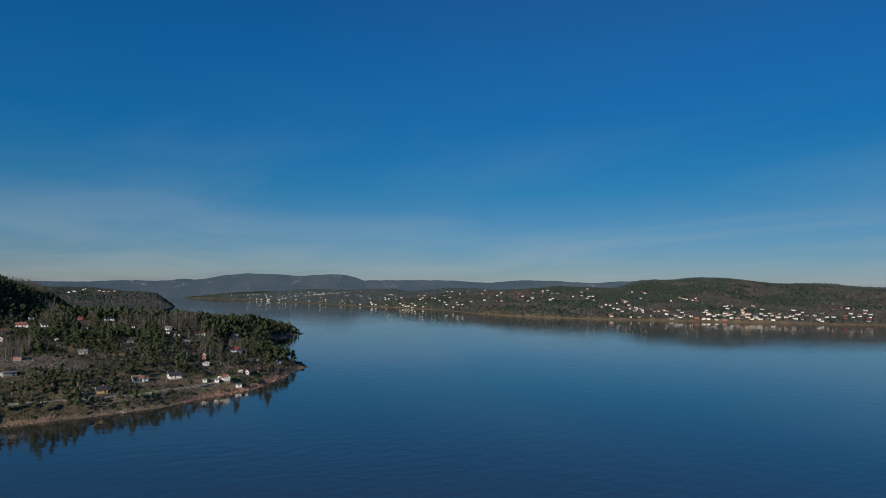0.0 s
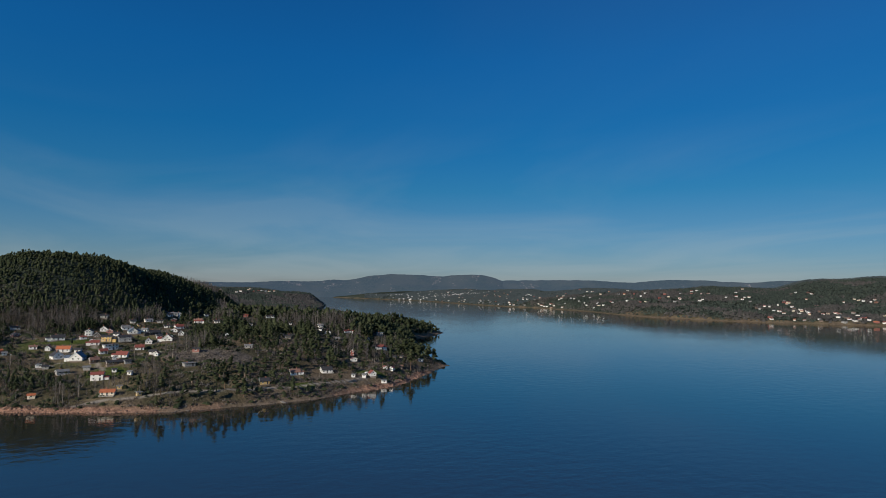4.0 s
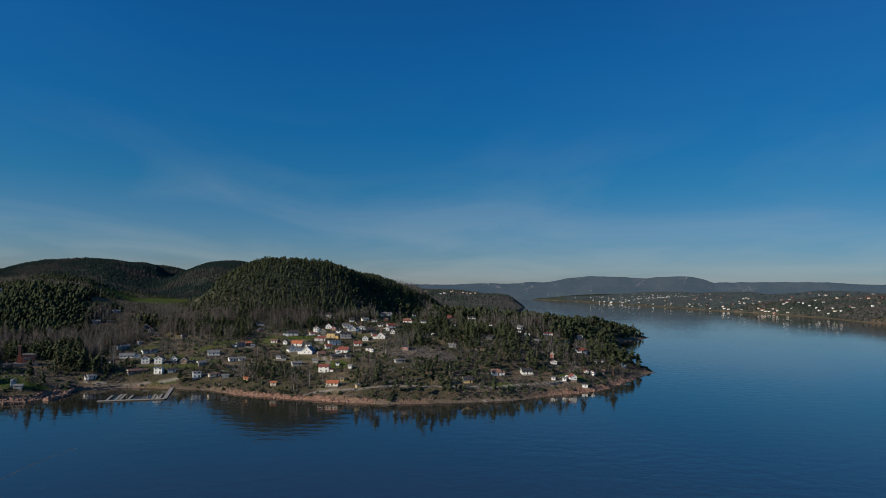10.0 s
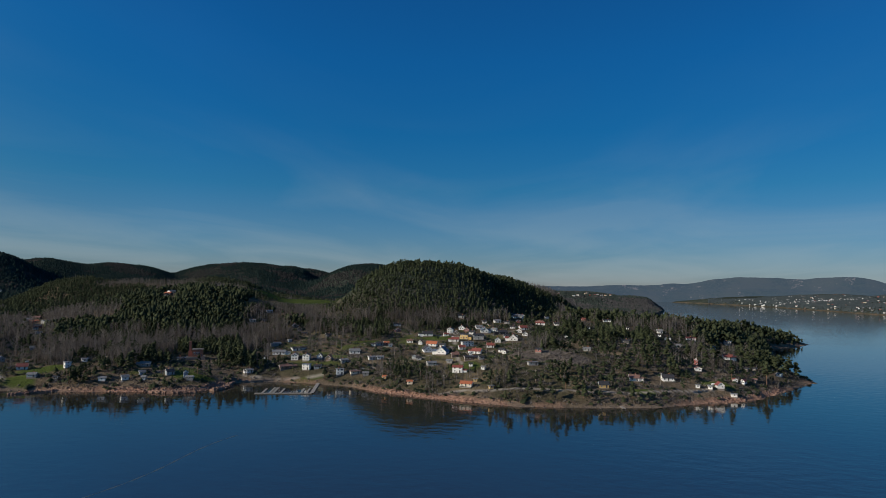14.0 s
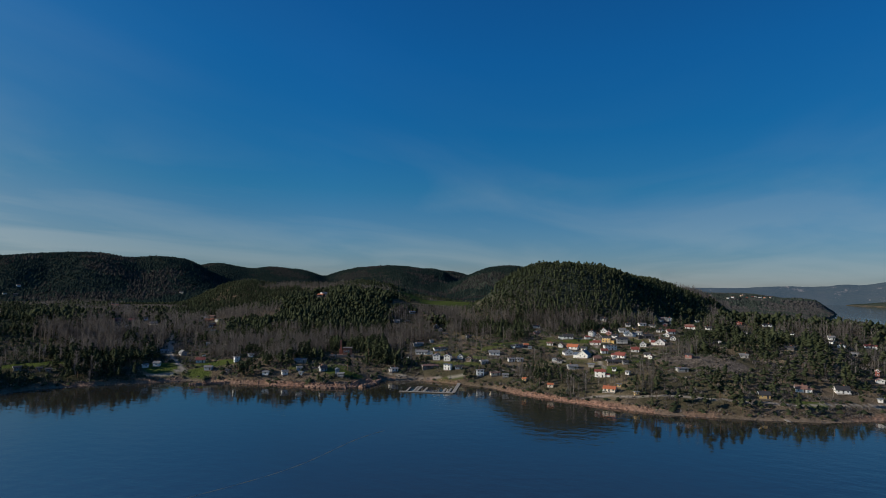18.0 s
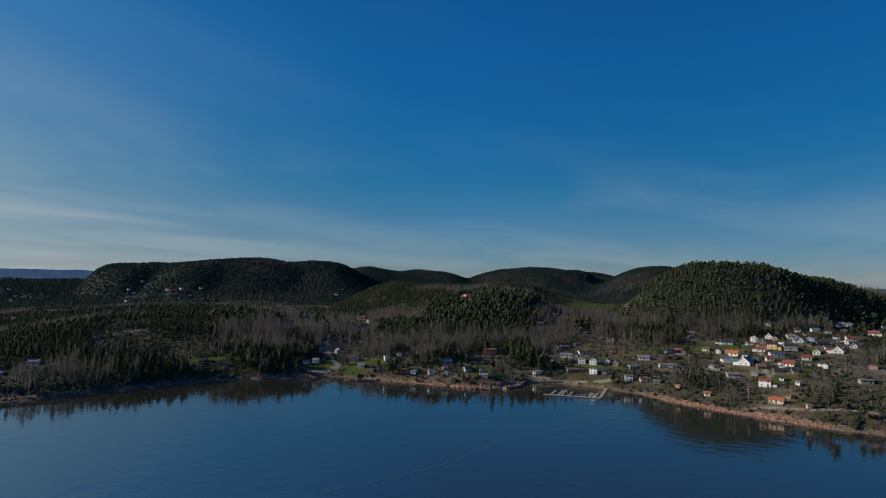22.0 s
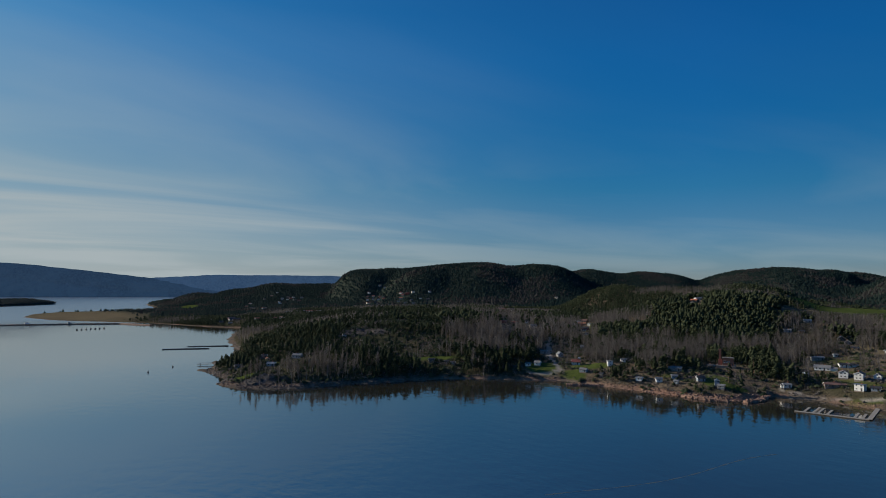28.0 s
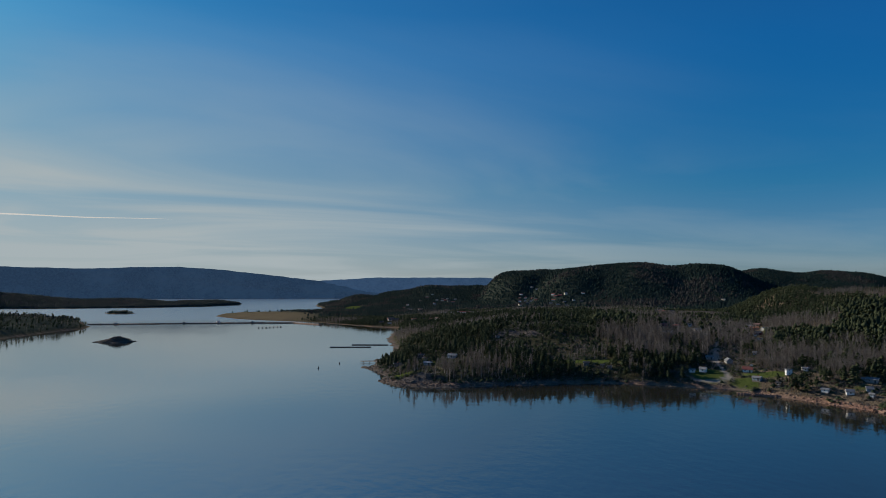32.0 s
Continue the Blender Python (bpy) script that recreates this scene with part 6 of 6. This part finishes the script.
def planted(name, forms, x, y, z, height, material, label, squash=(0.8, 1.25)):
    """Many trees in one mesh."""
    if len(x) == 0:
        return
    V, F, T, at = [], [], [], 0
    pick = RNG.integers(0, len(forms), len(x))
    for k, (fv, ff) in enumerate(forms):
        s = pick == k
        n = int(s.sum())
        if not n:
            continue
        a, h, w = RNG.uniform(0, 6.283, n), height[s], RNG.uniform(*squash, n)
        ca, sa = np.cos(a)[:, None] * (h * w)[:, None], np.sin(a)[:, None] * (h * w)[:, None]
        X = fv[None, :, 0] * ca - fv[None, :, 1] * sa + x[s][:, None]
        Y = fv[None, :, 0] * sa + fv[None, :, 1] * ca + y[s][:, None]
        Z = fv[None, :, 2] * h[:, None] + z[s][:, None]
        V.append(np.stack([X, Y, Z], -1).reshape(-1, 3))
        F.append((ff[None] + (np.arange(n) * len(fv))[:, None, None] + at).reshape(-1, 3))
        T.append(np.repeat(RNG.uniform(0, 1, n), len(fv)))
        at += n * len(fv)
    me = mesh_of(name, np.concatenate(V), np.concatenate(F), material)
    me.polygons.foreach_set("use_smooth", np.ones(len(me.polygons), bool))
    me.attributes.new("tree", "FLOAT", "POINT").data.foreach_set("value", np.concatenate(T).astype(np.float32))
    tagged(new(name, me), label, name.split("_")[-1], kind="stuff")


def jittered(x0, x1, y0, y1, step):
    gx, gy = np.meshgrid(np.arange(x0, x1, step), np.arange(y0, y1, step))
    return gx.ravel() + RNG.uniform(-0.48, 0.48, gx.size) * step, gy.ravel() + RNG.uniform(-0.48, 0.48, gx.size) * step


SPRUCE = [spruce_form(RNG, 6, 9) for _ in range(5)]
PINE = [pine_form(RNG, 10, 0.9) for _ in range(8)]
BARE = [bare_form(RNG, 30, 0.65) for _ in range(6)]
SPRUCE_MID = [spruce_form(RNG, 3, 5) for _ in range(5)]
PINE_MID = [pine_form(RNG, 2, 1.35, False, 1.6) for _ in range(10)]
BARE_MID = [bare_form(RNG, 9, 1.3) for _ in range(8)]
FARS = [far_form(RNG) for _ in range(6)]


def bush_form(rng):
    """A low bush, one metre high."""
    V, F = [], []
    for k in range(3):
        c = np.array([rng.uniform(-0.4, 0.4), rng.uniform(-0.4, 0.4), rng.uniform(0.3, 0.55)])
        b = len(V)
        V.append(c + (0, 0, rng.uniform(0.3, 0.5)))
        for i in range(5):
            t = 6.283 * i / 5 + rng.uniform(-0.4, 0.4)
            V.append(c + np.array([0.5 * math.cos(t), 0.5 * math.sin(t), -0.3]) * rng.uniform(0.6, 1.3))
        F += [(b, b + 1 + i, b + 1 + (i + 1) % 5) for i in range(5)]
    return np.array(V, float), np.array(F)


def twig_bush_form(rng):
    """A leafless bush, one metre high: a spray of slivers."""
    V, F = [], []
    for k in range(11):
        a, ln = rng.uniform(0, 6.283), rng.uniform(0.5, 1.0)
        p = np.array([rng.uniform(-0.3, 0.3), rng.uniform(-0.3, 0.3), -0.05])
        q = p + ln * np.array([0.55 * math.cos(a), 0.55 * math.sin(a), 0.85])
        d = np.array([-math.sin(a), math.cos(a), 0]) * rng.uniform(0.03, 0.08)
        b = len(V)
        V.extend([p - d, p + d, q])
        F.append((b, b + 1, b + 2))
    return np.array(V, float), np.array(F)


BUSH = [bush_form(RNG) for _ in range(5)]
TWIG_BUSH = [twig_bush_form(RNG) for _ in range(5)]


def clear_of_sites(x, y, gap):
    keep = np.ones(x.shape, bool)
    for sx, sy, w in SITES:
        r = math.hypot(sx, sy)   # gardens open towards the water
        keep &= np.hypot(x - sx * (1 - 7 / r), y - sy * (1 - 7 / r)) > 0.6 * w + gap
    return keep


def open_views(x, y, z, tall, lowest=1.0):
    """Trees between a house and the open water are kept low enough to look over."""
    sites = SITES + [(*seat(px, py), w) for px, py, w in [(*p, 5.0) for p in ROADS[0]] + [(-270, 913, 110), (-272, 1048, 100), (-750, 870, 90)]]
    sx, sy, sw = np.array([s[0] for s in sites]), np.array([s[1] for s in sites]), [s[2] for s in sites]
    sz = land(sx, sy)[0]
    tall = tall.copy()
    for px, py, pz, w in zip(sx, sy, sz, sw):
        r = math.hypot(px, py)
        along = ((px - x) * px + (py - y) * py) / r
        side = np.abs((px - x) * py - (py - y) * px) / r
        s = (along > -2) & (along < (420 if w > 60 else 70 if r > 1300 else 110 if px > 60 else 60)) & (side < 0.5 * w + (5.0 if px > 60 else 3.5))
        tall[s] = np.minimum(tall[s], pz + (5.0 if w > 60 else lowest) + along[s] * (76 - pz) / r - z[s])
    return tall


TREES = {}


def single_tree(kind, x, y, z, tall):
    """A tree by itself near the shore, with trunk and crown."""
    name, label = {1: ("spruce_tree", "dark green spruce tree standing near the shore"), 2: ("pine_tree", "green pine tree with a bare trunk near the shore"),
                   3: ("birch_tree", "leafless pale birch tree standing near the shore")}[kind]
    style = (kind, int(x) % 4)
    if style not in TREES:
        v, f = {1: lambda: spruce_form(RNG, 9, 11), 2: lambda: pine_form(RNG, 24, 0.72), 3: lambda: bare_form(RNG, 90, 0.6)}[kind]()
        crown = mesh_of("crown", v, f, M_TWIG if kind == 3 else M_CONIFER)
        crown.polygons.foreach_set("use_smooth", np.ones(len(f), bool))
        crown.attributes.new("tree", "FLOAT", "POINT").data.foreach_set("value", np.full(len(v), 0.12 + 0.25 * style[1], np.float32))
        TREES[style] = (raw("trunk", tube(0.018, 0.004, -0.06, 0.9, 6), M_BARK if kind != 3 else M_BIRCH), crown)
    top = thing(name, x, y, z, (37 * x) % 360, label, "tree", "shore trees", True)
    for part_name, me in zip(("trunk", "crown"), TREES[style]):
        hung(part_name, me, top, "", Matrix.Diagonal((1.05 * tall, 1.05 * tall, tall, 1)))


M_BARK, M_BIRCH = plain("pine_bark", (0.16, 0.095, 0.06), 0.9), plain("birch_bark", (0.30, 0.265, 0.23), 0.8)


def build_woods():
    x, y = jittered(-1520, 590, 120, 1600, 3.9)
    r, a = np.hypot(x, y), np.degrees(np.arctan2(x, y))
    s = (r < 1530) & (a > -80) & (a < 36)
    x, y = x[s], y[s]
    s = clear_of_sites(x, y, 7.5)
    x, y = x[s], y[s]
    kind, size = growth(x, y)
    z, cover = land(x, y)
    near = np.hypot(x, y) < 735
    size = open_views(x, y, z, size)
    kind[size < 1.4] = 0
    lone = np.nonzero((kind > 0) & (cover["edge"] < 50) & (np.hypot(x, y) < 570))[0]
    lone = RNG.permutation(lone)[:290]
    for i in lone:
        single_tree(int(kind[i]), float(x[i]), float(y[i]), float(z[i]), float(size[i]))
    kind[lone] = 0
    for name, k, forms, mids, m, label in (
            ("spruce_wood", 1, SPRUCE, SPRUCE_MID, M_CONIFER, "dense dark green spruce wood on the hillsides"),
            ("pine_wood", 2, PINE, PINE_MID, M_CONIFER, "green pine wood on rocky ground"),
            ("bare_wood", 3, BARE, BARE_MID, M_TWIG, "leafless grey-brown birch and aspen wood")):
        for n, f in ((near, forms), (~near, mids)):
            s = (kind == k) & n
            planted(name, f, x[s], y[s], z[s], size[s] * (0.85 if k < 3 else 0.95), m, label, (0.9, 1.4) if f is forms else (1.0, 1.5) if k < 3 else (0.8, 1.2))
    x, y = jittered(-660, 370, 150, 790, 2.8)
    s = (np.hypot(x, y) < 785) & clear_of_sites(x, y, 2.0)
    x, y = x[s], y[s]
    z, cover = land(x, y)
    p = rough_field(x, y, 22, 77, 3)
    s = (cover["edge"] > 2.8) & (cover["lawn"] + cover["road"] + 0.6 * cover["grey"] < 0.5) & (RNG.uniform(0, 1, len(x)) < 2.6 * (p - 0.22))
    x, y, z = x[s], y[s], z[s]
    pick = RNG.uniform(0, 1, len(x)) < np.where(np.degrees(np.arctan2(x, y)) < -48, 0.6, 0.34)
    size = RNG.uniform(0.9, 3.0, len(x))
    planted("evergreen_bushes", BUSH, x[pick], y[pick], z[pick], size[pick], M_CONIFER, "low green juniper and heather bushes", (1.0, 1.6))
    planted("bare_bushes", TWIG_BUSH, x[~pick], y[~pick], z[~pick], 1.3 * size[~pick], M_TWIG, "leafless brown bushes and scrub", (0.9, 1.5))
    x, y = jittered(-3200, 3300, -860, 4300, 7.2)
    r, a = np.hypot(x, y), np.degrees(np.arctan2(x, y))
    s = (r >= 1530) & (r < np.where((a > 20) & (a < 36), 4600, 3550)) & (a > -100) & (a < 77)
    x, y = x[s], y[s]
    kind, size = growth(x, y)
    z, _ = land(x, y)
    ok = clear_of_sites(x, y, 4)
    size = open_views(x, y, z, size, 1.5)
    ok &= size > 1.5
    east = (np.degrees(np.arctan2(x, y)) > 5) & (x > 200)
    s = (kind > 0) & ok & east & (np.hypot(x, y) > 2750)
    planted("head_of_fjord_wood", FARS, x[s], y[s], z[s], size[s] * 0.8, M_EAST_HAZE, "blue-grey wood at the head of the fjord, haze painted in", (1.0, 1.7))
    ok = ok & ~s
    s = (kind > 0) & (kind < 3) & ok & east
    planted("east_shore_wood", FARS, x[s], y[s], z[s], size[s] * 0.8, M_EAST, "grey-green conifer wood on the far shore, haze painted in", (1.0, 1.6))
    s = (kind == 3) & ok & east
    planted("east_shore_bare_wood", FARS, x[s], y[s], z[s], size[s] * 0.7, M_EAST_BARE, "leafless grey-brown wood on the far shore, haze painted in", (1.1, 1.8))
    ok = ok & ~east
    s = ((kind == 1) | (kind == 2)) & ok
    planted("far_conifer_wood", FARS, x[s], y[s], z[s], size[s] * 0.8, M_FAR, "dark green conifer wood on the far hills, blue haze painted in", (0.9, 1.4))
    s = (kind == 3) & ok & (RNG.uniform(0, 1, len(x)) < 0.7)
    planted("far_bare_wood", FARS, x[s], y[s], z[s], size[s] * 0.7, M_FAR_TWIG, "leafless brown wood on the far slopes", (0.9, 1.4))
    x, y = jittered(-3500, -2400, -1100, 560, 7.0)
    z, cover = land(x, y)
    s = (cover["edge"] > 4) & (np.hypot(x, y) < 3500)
    planted("west_point_wood", FARS, x[s], y[s], z[s], RNG.uniform(4, 10, int(s.sum())), M_WEST, "dense wood on the low western point, shade and haze painted in", (0.9, 1.4))
    x, y = jittered(-2090, -1080, -530, 75, 6.5)
    kind, size = growth(x, y)
    z, cover = land(x, y)
    s = (cover["edge"] > 4) & (RNG.uniform(0, 1, len(x)) < 0.5 * (rough_field(x, y, 40, 37, 2) > 0.42)) & (np.hypot(x, y) < 2110)
    k = RNG.uniform(0, 1, len(x)) < 0.45
    planted("west_bank_conifers", PINE_MID, x[s & k], y[s & k], z[s & k], RNG.uniform(6, 12, int((s & k).sum())), M_CONIFER, "pines on the low western bank")
    planted("west_bank_bare_trees", BARE_MID, x[s & ~k], y[s & ~k], z[s & ~k], RNG.uniform(5, 10, int((s & ~k).sum())), M_TWIG, "leafless trees on the low western bank")


build_woods()


def build_boulders():
    """Loose stones along the near shores, too many to count."""
    x, y = jittered(-640, 370, 170, 790, 2.0)
    z, cover = land(x, y)
    d = cover["edge"]
    red = cover["rock"]
    s = (d > -3) & (d < 8) & (np.hypot(x, y) < 760) & (RNG.uniform(0, 1, len(x)) < 0.22 + 0.6 * red + 0.4 * (x < -330))
    forms = []
    for me in STONES:
        v = np.array([p.co[:] for p in me.vertices])
        forms.append((v * (0.5, 0.5, 0.35), np.array([q.vertices[:] for q in me.polygons])))
    p = s & (red < 0.3)
    planted("grey_shore_stones", forms, x[p], y[p], np.maximum(z[p], -0.2), RNG.uniform(0.5, 2.4, int(p.sum())), M_GREYROCK, "grey-brown stones along the waterline")
    s = s & (red >= 0.3)
    planted("shore_boulders", forms, x[s], y[s], np.maximum(z[s], -0.2), RNG.uniform(0.4, 2.0, int(s.sum())) ** 1.2 * (0.6 + 0.6 * red[s]), M_ROCK, "reddish granite boulders along the waterline")
    s = (cover["grey"] > 0.3) & (d > 4) & (RNG.uniform(0, 1, len(x)) < 0.30)
    planted("hill_boulders", forms, x[s], y[s], z[s], RNG.uniform(0.6, 2.6, int(s.sum())), M_GREYROCK, "grey rock outcrops and boulders on open slopes")


build_boulders()


def build_islet_rocks():
    x, y = jittered(-1010, -950, -45, 30, 1.6)
    z, cover = land(x, y)
    s = (cover["edge"] > -3) & (RNG.uniform(0, 1, len(x)) < 0.7)
    forms = [(np.array([p.co[:] for p in me.vertices]) * (0.6, 0.6, 0.4), np.array([q.vertices[:] for q in me.polygons])) for me in STONES]
    planted("islet_rocks", forms, x[s], y[s], np.maximum(z[s], 0), RNG.uniform(0.8, 2.6, int(s.sum())), M_GREYROCK, "dark bare rocks of the small islet")


build_islet_rocks()
